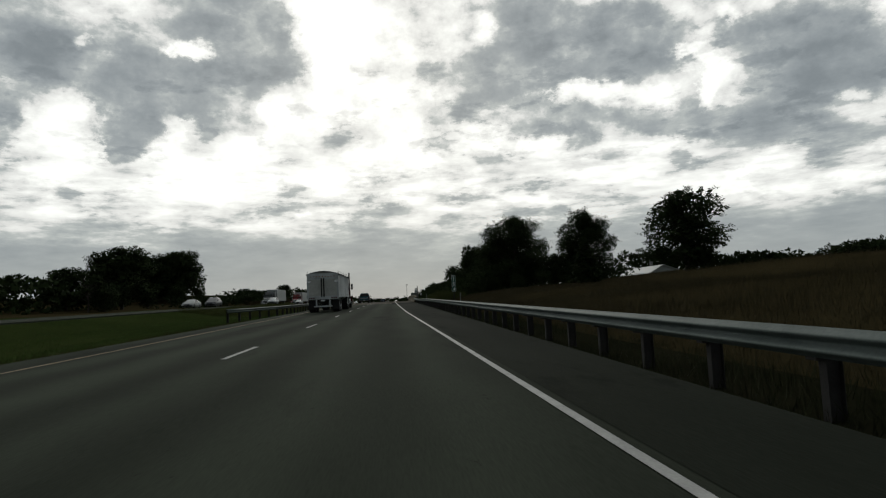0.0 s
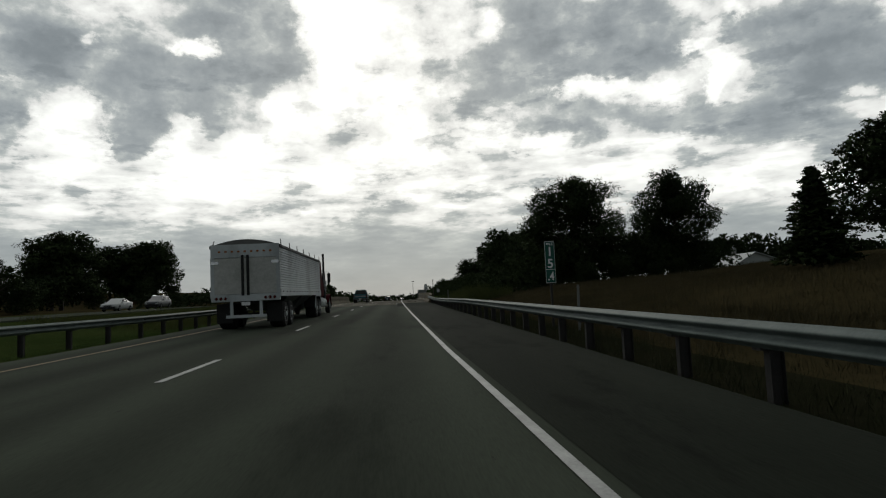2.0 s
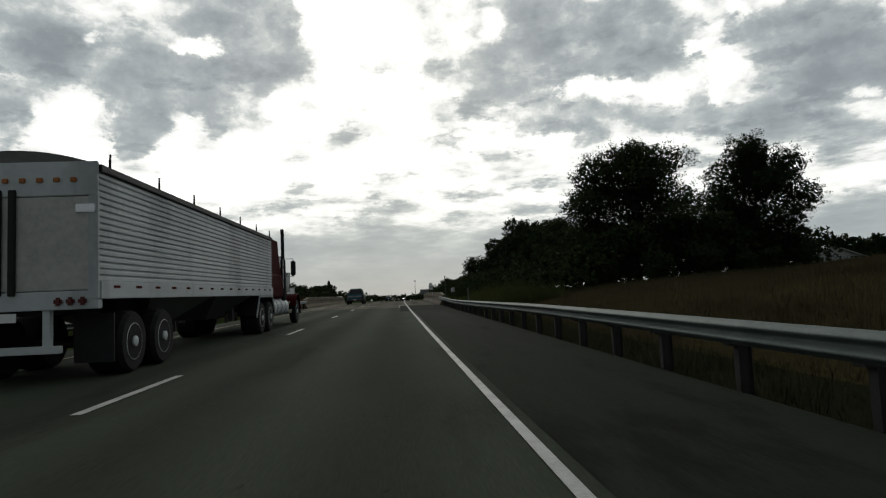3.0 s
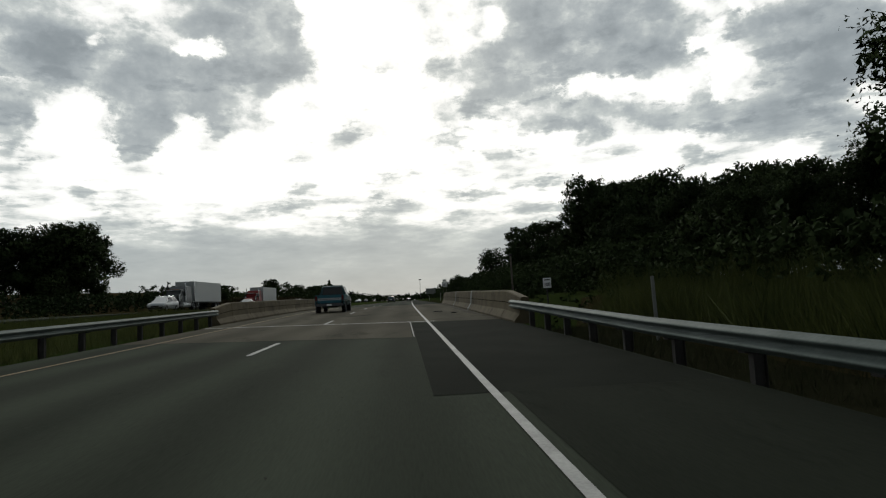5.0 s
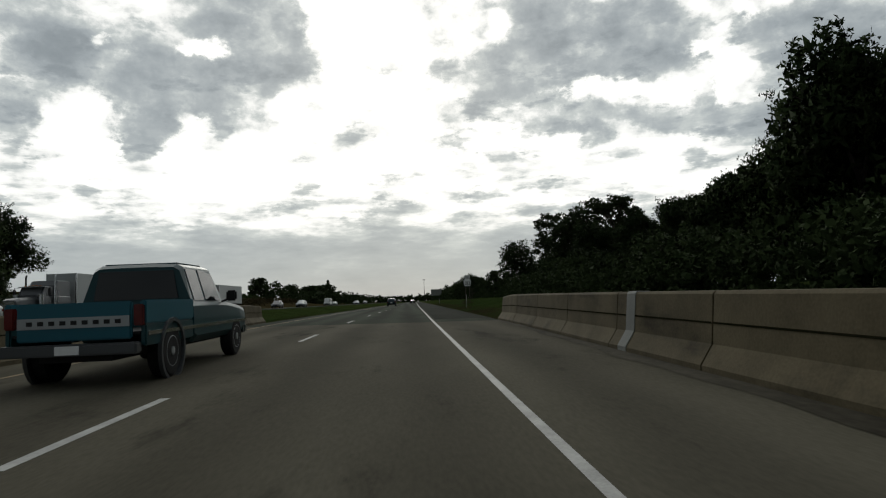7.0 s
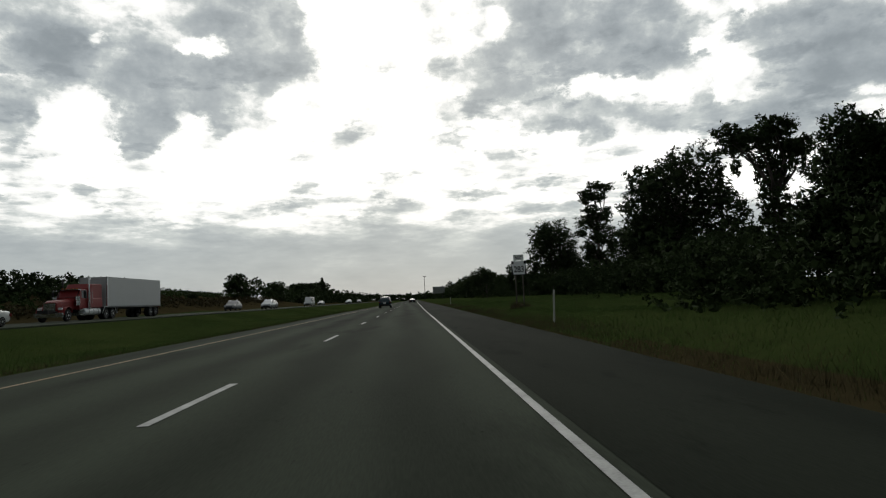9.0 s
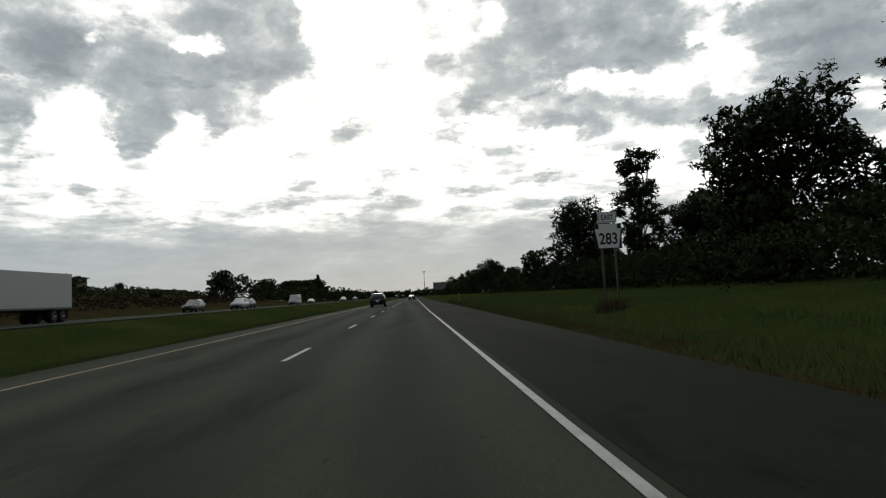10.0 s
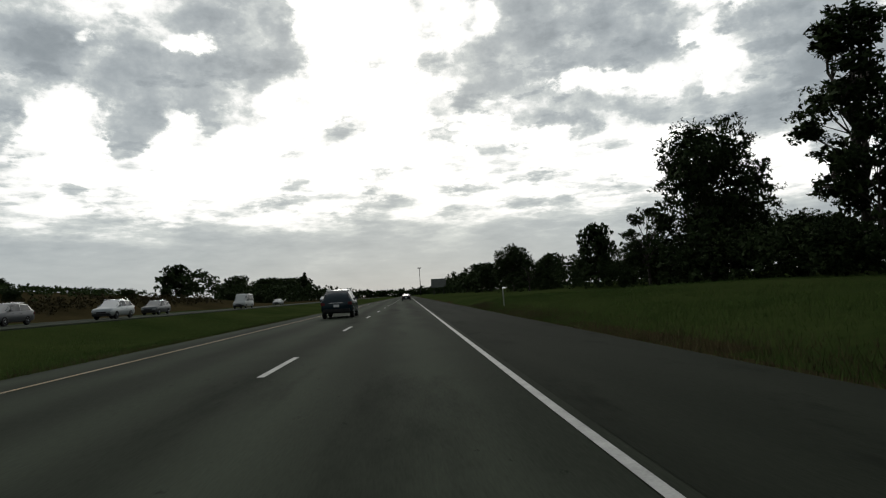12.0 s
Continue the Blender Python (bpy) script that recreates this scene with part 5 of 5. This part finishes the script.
def make_grain_trailer(label, ln=12.4):
    """Ribbed hopper trailer; y = 0 at its front wall, going back to -ln."""
    root = tagged(new("hopper_trailer"), label, "trailer", group="traffic on the highway")
    z0, z1, w = 1.22, 3.2, 1.29
    for sx in (-1, 1):
        bm = bmesh.new()
        prof = []
        n = 17
        for k in range(n):
            a = z0 + 0.26 + (z1 - z0 - 0.34) * k / n
            d = (z1 - z0 - 0.34) / n
            prof += [(w - 0.018, a), (w, a + d * 0.14), (w, a + d * 0.62), (w - 0.03, a + d * 0.84), (w - 0.03, a + d * 0.97)]
        prof.append((w, z1 - 0.08))
        r0 = [bm.verts.new((sx * x, 0.0, z)) for x, z in prof]
        r1 = [bm.verts.new((sx * x, -ln, z)) for x, z in prof]
        i0 = [bm.verts.new((sx * (w - 0.06), y, z)) for y, z in ((0, z0 + 0.26), (0, z1 - 0.08), (-ln, z1 - 0.08), (-ln, z0 + 0.26))]
        for i in range(len(prof) - 1):
            bm.faces.new((r0[i], r0[i + 1], r1[i + 1], r1[i]))
        bm.faces.new(i0)
        bmesh.ops.recalc_face_normals(bm, faces=bm.faces)
        part("side_wall", bm, ALU, root, "pale aluminium wall of horizontal ribs")
        slab("top_rail", (sx * w - 0.06, -ln, z1 - 0.085), (sx * w + 0.04, 0, z1 + 0.02), BLACK, root, 0.01, "dark top rail with rolled tarp edge")
        low = slab("lower_rail", (sx * w - 0.05, -ln, z0), (sx * w + 0.03, 0, z0 + 0.265), ALU, root, 0.01)
        for k in range(15):
            y = -0.5 - k * (ln - 1.0) / 14
            slab("reflector", (sx * (w + 0.032) - 0.003, y - 0.11, z0 + 0.16), (sx * (w + 0.032) + 0.003, y + 0.11, z0 + 0.2), LAMP_RED, low, 0.0, "red reflector strip")
        for k in range(7):
            y = -0.25 - k * (ln - 0.6) / 6
            bm = bmesh.new()
            tube(bm, (sx * w, y, z1 + 0.02), (sx * w, y, z1 + 0.15), 0.02, n=8)
            tube(bm, (sx * w, y, z1 + 0.15), (sx * (w - 0.02), y + 0.06, z1 + 0.25), 0.016, n=8)
            part("tarp_hook", bm, BLACK, root)
    slab("front_wall", (-w + 0.06, -0.06, z0), (w - 0.06, 0.0, z1 + 0.1), ALU, root, 0.01)
    bm = bmesh.new()
    for y0, y1 in ((-ln, 0.0),):
        rings = []
        for y in (y0, y1):
            rings.append([bm.verts.new((w * t, y, z1 + 0.015 + 0.24 * (1 - t * t))) for t in [1 - k / 7 for k in range(15)]])
        for i in range(14):
            bm.faces.new((rings[0][i], rings[0][i + 1], rings[1][i + 1], rings[1][i]))
        bm.faces.new(rings[0])
        bm.faces.new(rings[1][::-1])
    part("tarp", bm, TARP, root, "taut grey roll tarp over the load")
    # rear end
    slab("rear_frame_top", (-w, -ln - 0.06, 2.75), (w, -ln, z1 + 0.06), ALU, root, 0.01)
    slab("rear_door", (-w + 0.12, -ln - 0.05, 1.36), (w - 0.12, -ln + 0.01, 2.74), ALU_DOOR, root, 0.01, "stained aluminium tailgate")
    for sx in (-1, 1):
        slab("rear_post", (sx * (w - 0.06) - 0.07, -ln - 0.07, z0), (sx * (w - 0.06) + 0.07, -ln, 2.75), ALU, root, 0.01)
        for k in range(3):
            slab("tail_lamp", (sx * (w - 0.2 - k * 0.17) - 0.06, -ln - 0.11, 1.14), (sx * (w - 0.2 - k * 0.17) + 0.06, -ln - 0.06, 1.26), LAMP_RED, root, 0.03, "red tail lamp")
        slab("door_bar", (sx * 0.1 - 0.05, -ln - 0.1, 1.3), (sx * 0.1 + 0.05, -ln - 0.05, 2.85), BLACK, root, 0.01)
        slab("hinge", (sx * (w - 0.16) - 0.14, -ln - 0.085, 2.5), (sx * (w - 0.16) + 0.14, -ln - 0.05, 2.62), CHROME, root, 0.01)
        slab("bumper_leg", (sx * 0.55 - 0.05, -ln - 0.02, 0.5), (sx * 0.55 + 0.05, -ln + 0.08, 1.2), ALU, root)
    slab("rear_sill", (-w, -ln - 0.06, 1.08), (w, -ln + 0.1, 1.35), ALU, root, 0.01)
    slab("bumper_bar", (-0.75, -ln - 0.06, 0.45), (0.75, -ln + 0.06, 0.56), ALU, root, 0.01)
    slab("number_plate", (-0.16, -ln - 0.075, 0.92), (0.16, -ln - 0.06, 1.05), SIGN_WHITE, root)
    for k in range(9):
        slab("marker_lamp", (-0.96 + k * 0.24 - 0.045, -ln - 0.09, 2.95), (-0.96 + k * 0.24 + 0.045, -ln - 0.06, 3.02), LAMP_AMBER, root, 0.01)
    # hopper bins
    for yc in (-4.4, -8.4):
        bm = bmesh.new()
        t = [bm.verts.new((x, yc + y, z0 + 0.02)) for x, y in ((-1.2, -1.9), (1.2, -1.9), (1.2, 1.9), (-1.2, 1.9))]
        b = [bm.verts.new((x, yc + y, 0.62)) for x, y in ((-0.5, -0.5), (0.5, -0.5), (0.5, 0.5), (-0.5, 0.5))]
        for i in range(4):
            bm.faces.new((t[i], t[(i + 1) % 4], b[(i + 1) % 4], b[i]))
        bm.faces.new(t[::-1])
        bm.faces.new(b)
        bmesh.ops.recalc_face_normals(bm, faces=bm.faces)
        part("hopper", bm, GREY_PAINT, root)
    slab("chassis_beam", (-0.4, -ln + 0.1, 1.0), (0.4, -0.2, z0 + 0.01), BLACK, root)
    slab("floor", (-w + 0.05, -ln, z0 + 0.02), (w - 0.05, -0.06, z0 + 0.1), GREY_PAINT, root)
    trailer_running_gear(root, (-ln + 1.25, -ln + 2.55))
    return root


def make_box_trailer(label, ln=13.0):
    root = tagged(new("box_trailer"), label, "trailer", group="traffic on the highway")
    slab("box_body", (-1.28, -ln, 1.2), (1.28, 0, 4.05), WHITE_PAINT, root, 0.03, "plain white box walls")
    for sx in (-1, 1):
        slab("lower_rail", (sx * 1.28 - 0.03, -ln, 1.1), (sx * 1.28 + 0.03, 0, 1.24), GREY_PAINT, root)
        slab("corner_post", (sx * 1.27 - 0.05, -0.06, 1.2), (sx * 1.27 + 0.05, 0.03, 4.06), CHROME, root)
        slab("tail_lamp", (sx * 1.0 - 0.12, -ln - 0.05, 1.0), (sx * 1.0 + 0.12, -ln, 1.14), LAMP_RED, root, 0.01)
    slab("chassis_beam", (-0.45, -ln + 0.1, 0.95), (0.45, -0.2, 1.2), BLACK, root)
    trailer_running_gear(root, (-ln + 1.3, -ln + 2.6))
    return root


def stand(ob, y, off, lift=0.0, turn=0.0):
    slope = math.degrees(math.atan((cz(y + 2) - cz(y - 2)) / 4))
    head = -math.degrees(math.atan((cx(y + 2) - cx(y - 2)) / 4))
    p = P(y, off, lift)
    ob.matrix_basis = pose(p.x, p.y, p.z, slope if turn == 0 else -slope, 0, head + turn)
    return ob


def build_traffic():
    stand(make_tractor(RED_PAINT, "dark red bonneted truck tractor coupled to a hopper trailer"), 64.85, -2.3)
    stand(make_grain_trailer("pale ribbed aluminium hopper trailer with a dark tarp rail"), 64.5, -2.3)
    stand(make_pickup(TEAL_PAINT, DEEP_TEAL, "two-tone teal pickup truck with silver tailgate band"), 117.5, -1.75)
    stand(make_car("suv", NAVY_PAINT, "dark blue sport utility vehicle with chrome trim", "suv"), 237, -1.9)
    stand(make_car("sedan", BLACK_PAINT, "dark saloon car far ahead in the lane"), 330, 1.9)
    far, near = -28.0, -24.2
    stand(make_tractor(BRIGHT_RED, "bright red bonneted truck tractor with a white trailer"), 201.0, far, 0.5, 180)
    stand(make_box_trailer("plain white box trailer behind a red tractor", 12.4), 201.7, far, 0.5, 180)
    stand(make_tractor(GREY_PAINT, "dark grey bonneted truck tractor in the oncoming lanes"), 161.5, far, 0.5, 180)
    stand(make_box_trailer("pale grey white box trailer behind a grey tractor", 12.0), 162.2, far, 0.5, 180)
    silver = make_car("suv", SILVER_PAINT, "silver crossover car in the oncoming lanes", "suv")
    stand(silver, 256, near, 0.5, 180)
    white = make_car("sedan", WHITE_PAINT, "white saloon car in the oncoming lanes")
    stand(white, 100, far, 0.5, 180)
    dark = make_car("suv", GREY_PAINT, "dark grey sport utility vehicle in the oncoming lanes", "suv")
    stand(dark, 247, far, 0.5, 180)
    stand(make_car("van", WHITE_PAINT, "white delivery van in the oncoming lanes", "van"), 300, near, 0.5, 180)
    for ob, y, lane in ((dark, 112, far), (silver, 145, near), (dark, 275, far), (white, 345, far), (silver, 395, near), (white, 425, far), (dark, 440, near), (white, 180, near)):
        stand(copy_thing(ob, Matrix()), y, lane, 0.5, 180)


build_traffic()


# ---- signs and posts ----
def lettering(root, text, size, x, z, y, mat, squeeze=1.0):
    """Flat letters that face -y, centred at x, with their base at z."""
    cu = bpy.data.curves.new("text", "FONT")
    cu.body, cu.size, cu.align_x, cu.extrude = text, size, "CENTER", 0.002
    cu.offset = size * 0.018
    tmp = new("text", cu)
    bpy.context.view_layer.update()
    me = bpy.data.meshes.new_from_object(tmp.evaluated_get(bpy.context.evaluated_depsgraph_get()))
    bpy.data.objects.remove(tmp)
    me.transform(Matrix.Translation((x, y, z)) @ Matrix.Rotation(radians(90), 4, "X") @ Matrix.Diagonal((squeeze, 1, 1, 1)))
    me.materials.clear()
    me.materials.append(mat)
    ob = new("lettering", me)
    ob.parent = root
    return ob


def plate(name, pts, y0, y1, mat, root, label=""):
    """A flat plate of outline (x, z) between two depths."""
    bm = bmesh.new()
    a = [bm.verts.new((x, y0, z)) for x, z in pts]
    b = [bm.verts.new((x, y1, z)) for x, z in pts]
    bm.faces.new(a)
    bm.faces.new(b[::-1])
    for i in range(len(pts)):
        bm.faces.new((a[i], b[i], b[(i + 1) % len(pts)], a[(i + 1) % len(pts)]))
    bmesh.ops.recalc_face_normals(bm, faces=bm.faces)
    return part(name, bm, mat, root, label)


def rect(x0, x1, z0, z1):
    return [(x0, z0), (x1, z0), (x1, z1), (x0, z1)]


def build_signs():
    base = land(8.05, 46.3)
    g = tagged(new("mile_marker_sign"), "green mile marker sign on a steel post", "road sign")
    p = P(46.3, 8.1)
    g.matrix_basis = pose(p.x, p.y, p.z, 0, 0, 0)
    plate("sign_border", rect(-0.15, 0.15, 1.23, 2.49), -0.004, 0.0, SIGN_WHITE, g)
    f = plate("sign_face", rect(-0.139, 0.139, 1.242, 2.478), -0.008, -0.005, SIGN_GREEN, g, "green reflective sheet")
    lettering(f, "MILE", 0.10, 0, 2.375, -0.011, SIGN_WHITE)
    lettering(f, "1", 0.38, 0, 2.05, -0.011, SIGN_WHITE)
    lettering(f, "5", 0.38, 0, 1.69, -0.011, SIGN_WHITE)
    plate("rule", rect(-0.139, 0.139, 1.63, 1.645), -0.011, -0.008, SIGN_WHITE, f)
    lettering(f, ".4", 0.36, 0, 1.31, -0.011, SIGN_WHITE, 0.78)
    slab("post", (-0.03, 0.004, base - 0.4), (0.03, 0.05, 2.5), POSTSTEEL, g)

    g = tagged(new("small_marker_sign"), "small white numbered marker sign on a thin post", "road sign")
    p = P(92.7, 7.75)
    g.matrix_basis = pose(p.x, p.y, p.z)
    plate("sign_face", rect(-0.13, 0.13, 1.05, 1.37), -0.004, 0.0, SIGN_WHITE, g)
    lettering(g, "100", 0.17, 0, 1.10, -0.007, SIGN_BLACK, 0.8)
    plate("bar", rect(-0.09, 0.09, 1.29, 1.325), -0.007, -0.004, SIGN_BLACK, g)
    slab("post", (-0.02, 0.002, -0.5), (0.02, 0.03, 1.3), POSTSTEEL, g)

    g = tagged(new("route_sign"), "white keystone route sign and direction plate on two wooden posts", "road sign")
    p = P(180.4, 9.55)
    g.matrix_basis = pose(p.x, p.y, p.z, 0, 0, 0)
    gz = land(9.5, 180.4)
    key = [(-0.36, 2.46), (0.36, 2.46), (0.47, 3.14), (0.33, 3.14), (0.33, 3.32), (-0.33, 3.32), (-0.33, 3.14), (-0.47, 3.14)]
    plate("back_panel", rect(-0.48, 0.48, 2.43, 3.32), -0.004, 0.004, SIGN_BLACK, g)
    f = plate("sign_face", key, -0.010, -0.005, SIGN_WHITE, g, "white keystone face with black numerals")
    lettering(f, "283", 0.56, 0, 2.60, -0.014, SIGN_BLACK, 0.82)
    e = plate("direction_plate", rect(-0.34, 0.34, 3.36, 3.74), -0.006, 0.0, SIGN_WHITE, g, "white direction plate")
    for r in (rect(-0.315, 0.315, 3.705, 3.72), rect(-0.315, 0.315, 3.38, 3.395), rect(-0.315, -0.30, 3.395, 3.705), rect(0.30, 0.315, 3.395, 3.705)):
        plate("border", r, -0.009, -0.006, SIGN_BLACK, e)
    lettering(e, "EAST", 0.26, 0, 3.46, -0.010, SIGN_BLACK, 0.8)
    for x in (-0.24, 0.24):
        slab("post", (x - 0.036, 0.006, gz - 0.5), (x + 0.036, 0.08, 3.75), WOODPOST, g, 0.008)

    def marker_post(y, off, h, label, mat, lean=-1.5):
        g = tagged(new("marker_post"), label, "marker post", group="roadside marker posts")
        p = P(y, off, land(off, y))
        g.matrix_basis = pose(p.x, p.y, p.z, 0, lean, 0)
        slab("post", (-0.034, -0.02, -0.3), (0.034, 0.02, h), mat, g, 0.01)
        slab("reflector", (-0.028, -0.026, h - 0.2), (0.028, -0.021, h - 0.06), mat, g, 0.004)

    marker_post(44.5, 8.35, 1.25, "weathered pale marker post behind the guard rail", CONCRETE_NEW, 1.0)
    marker_post(85.4, 8.2, 1.3, "weathered pale marker post behind the guard rail", CONCRETE_NEW)
    marker_post(164, 7.98, 1.25, "thin white marker post in the grass verge", POSTWHITE, 2.5)
    marker_post(236, 8.2, 1.1, "thin white marker post in the grass verge", POSTWHITE)
    g = tagged(new("pole"), "slender pale wooden pole behind the bridge parapet", "pole")
    p = P(97.65, 7.55)
    g.matrix_basis = pose(p.x, p.y, p.z, 0, -1.0, 0)
    bm = bmesh.new()
    tube(bm, (0, 0, -1.0), (0, 0, 2.45), 0.042, 0.036, 10)
    part("shaft", bm, WOODPOST, g)
    slab("cap", (-0.06, -0.06, 2.36), (0.06, 0.06, 2.46), POSTSTEEL, g, 0.01)
    # far guide sign
    g = tagged(new("guide_sign"), "large pale guide sign on two posts far ahead", "road sign")
    p = P(430, 14)
    g.matrix_basis = pose(p.x, p.y, p.z)
    plate("sign_face", rect(-2.8, 2.8, 3.4, 6.6), -0.03, 0.0, CONCRETE_NEW, g)
    for x in (-1.8, 1.8):
        slab("post", (x - 0.12, 0.0, -0.5), (x + 0.12, 0.2, 6.6), POSTSTEEL, g)
    g = tagged(new("light_mast"), "tall thin light mast at the end of the highway", "mast")
    p = P(520, 9)
    g.matrix_basis = pose(p.x, p.y, p.z)
    bm = bmesh.new()
    tube(bm, (0, 0, -0.5), (0, 0, 15), 0.22, 0.12, 10)
    part("mast", bm, POSTSTEEL, g)
    slab("lamp_head", (-0.9, -0.3, 14.6), (0.9, 0.3, 15.1), POSTSTEEL, g, 0.05)


build_signs()


def build_barn():
    g = tagged(new("barn"), "white farm barn with a low gabled metal roof", "barn")
    x0, x1, y0, y1 = 51.6, 59.2, 112.0, 128.0
    zb = cz(112) + land(52, 112) - 1.0
    ze, zr = cz(112) + 3.0, cz(112) + 4.6
    xm = 54.4
    wall = bmesh.new()
    for y in (y0, y1):
        v = [wall.verts.new(p) for p in ((x0, y, zb), (x1, y, zb), (x1, y, ze), (xm, y, zr), (x0, y, ze))]
        w2 = [wall.verts.new((q.co.x, y + (0.15 if y == y0 else -0.15), q.co.z)) for q in v]
        wall.faces.new(v)
        wall.faces.new(w2[::-1])
        for i in range(5):
            wall.faces.new((v[i], v[(i + 1) % 5], w2[(i + 1) % 5], w2[i]))
    for x in (x0, x1):
        box(wall, (x - 0.08, y0 + 0.16, zb), (x + 0.08, y1 - 0.16, ze))
    bmesh.ops.recalc_face_normals(wall, faces=wall.faces)
    part("wall", wall, WHITE_PAINT, g)
    for sx, xe in ((-1, x0 - 0.4), (1, x1 + 0.4)):
        bm = bmesh.new()
        a = Vector((xm, 0, zr + 0.06))
        b = Vector((xe, 0, ze - 0.1))
        q = []
        for y in (y0 - 0.4, y1 + 0.4):
            for p in (a, b):
                q += [bm.verts.new((p.x, y, p.z)), bm.verts.new((p.x, y, p.z + 0.1))]
        for f in ((0, 2, 6, 4), (1, 5, 7, 3), (0, 1, 3, 2), (4, 6, 7, 5), (2, 3, 7, 6), (0, 4, 5, 1)):
            bm.faces.new([q[i] for i in f])
        bmesh.ops.recalc_face_normals(bm, faces=bm.faces)
        part("roof", bm, WHITE_PAINT, g)
    slab("chimney", (xm + 0.3, 118, zr - 0.4), (xm + 0.8, 118.5, zr + 1.1), CONCRETE_NEW, g)


build_barn()


# ---- joints and patches of the paving ----
def skew_strip(name, o0, o1, y_at, width, mat, dz):
    bm = bmesh.new()
    prev = None
    for o in steps(o0, o1, 0.8):
        y = y_at(o)
        cur = (bm.verts.new(P(y, o, dz)), bm.verts.new(P(y + width, o, dz)))
        if prev:
            bm.faces.new((prev[0], cur[0], cur[1], prev[1]))
        prev = cur
    return part(name, bm, mat, road)


skew_strip("expansion_joint", -5.1, 4.3, lambda o: skew(o) - 0.08, 0.24, LINE, 0.012)
skew_strip("expansion_joint", -5.1, 6.5, lambda o: skew(o) + 9.2, 0.05, ASPHALT_NEW, 0.012)
skew_strip("expansion_joint", -5.1, 6.5, lambda o: skew(o) + 35.3, 0.12, ASPHALT_NEW, 0.012)
flat_strip("asphalt_patch", 80, 95.6, 3.42, 6.7, 0.005, ASPHALT_NEW, road)
skew_strip("saw_cut", -5.0, 3.3, lambda o: 88.6 - 0.36 * (o - 3.3), 0.05, ASPHALT_NEW, 0.007)
flat_strip("seal_line", 88.8, 96.3, 3.365, 3.39, 0.011, LINE, road)
skew_strip("approach_slab", -5.1, 3.34, lambda o: 88.7 - 0.36 * (o - 3.3), 7.85, DECK, 0.005)
flat_strip("paved_shoulder", -40, 80, lambda y: edge(y) + 0.16, lambda y: right_side(y) - 0.02, 0.004, SHOULDER, road)
flat_strip("paved_shoulder", 134.5, 420, lambda y: edge(y) + 0.16, lambda y: right_side(y) - 0.02, 0.004, SHOULDER, road)


def build_shed():
    g = tagged(new("shed"), "small weathered shed on the crest of the field", "shed")
    x, y = -64, 289
    z = cz(y) + land(x - cx(y), y) - 0.3
    g.location = (x, y, z)
    slab("wall", (-2.3, -2, 0), (2.3, 2, 2.7), WOODPOST, g, 0.02)
    slab("roof", (-2.6, -2.4, 2.7), (2.6, 2.4, 2.9), POSTSTEEL, g, 0.02)
    slab("door", (-0.6, -2.06, 0.1), (0.6, -2.0, 2.2), BLACK, g)


build_shed()


# ---- litter and grime along the bridge ----
GRIME = material("damp_grime", (0.024, 0.021, 0.015), (0.078, 0.071, 0.054), rough=0.9, scale=1.6, fine=12, bump=0.2, spec=0.05, stretch=(1, 0.4, 1))
flat_strip("grit_strip", 95, 131.5, lambda y: 6.6 - lerp(y, (95, 103, 122, 131.5), (0.02, 0.4, 0.3, 0.1)) - 0.07 * math.sin(y * 1.7) * math.sin(y * 0.61), 6.612, 0.0115, GRIME, road, 0.4)


def build_scrap(y, off, ln, turn):
    """A torn strip of tyre tread lying on the paving."""
    g = tagged(new("tyre_scrap"), "torn black strip of tyre tread on the shoulder", "litter", group="scraps of tyre on the bridge")
    p = P(y, off, 0.012)
    g.matrix_basis = pose(p.x, p.y, p.z, 0, 0, turn)
    rng = random.Random(int(y * 10))
    bm = bmesh.new()
    rows = []
    for k in range(9):
        x = ln * (k / 8 - 0.5)
        w, lift = 0.05 + 0.03 * rng.random(), 0.02 + 0.03 * math.sin(k * 1.1) ** 2
        rows.append([bm.verts.new(q) for q in ((x, -w, 0.0), (x, -w, lift), (x, w, lift * 0.8), (x, w, 0.0))])
    for a, b in zip(rows, rows[1:]):
        for i in range(4):
            bm.faces.new((a[i], a[(i + 1) % 4], b[(i + 1) % 4], b[i]))
    bm.faces.new(rows[0])
    bm.faces.new(rows[-1])
    bmesh.ops.recalc_face_normals(bm, faces=bm.faces)
    part("tread", bm, RUBBER, g)


for y, off, ln, turn in ((106.0, 4.95, 0.5, 12), (103.4, 5.6, 0.28, -20)):
    build_scrap(y, off, ln, turn)
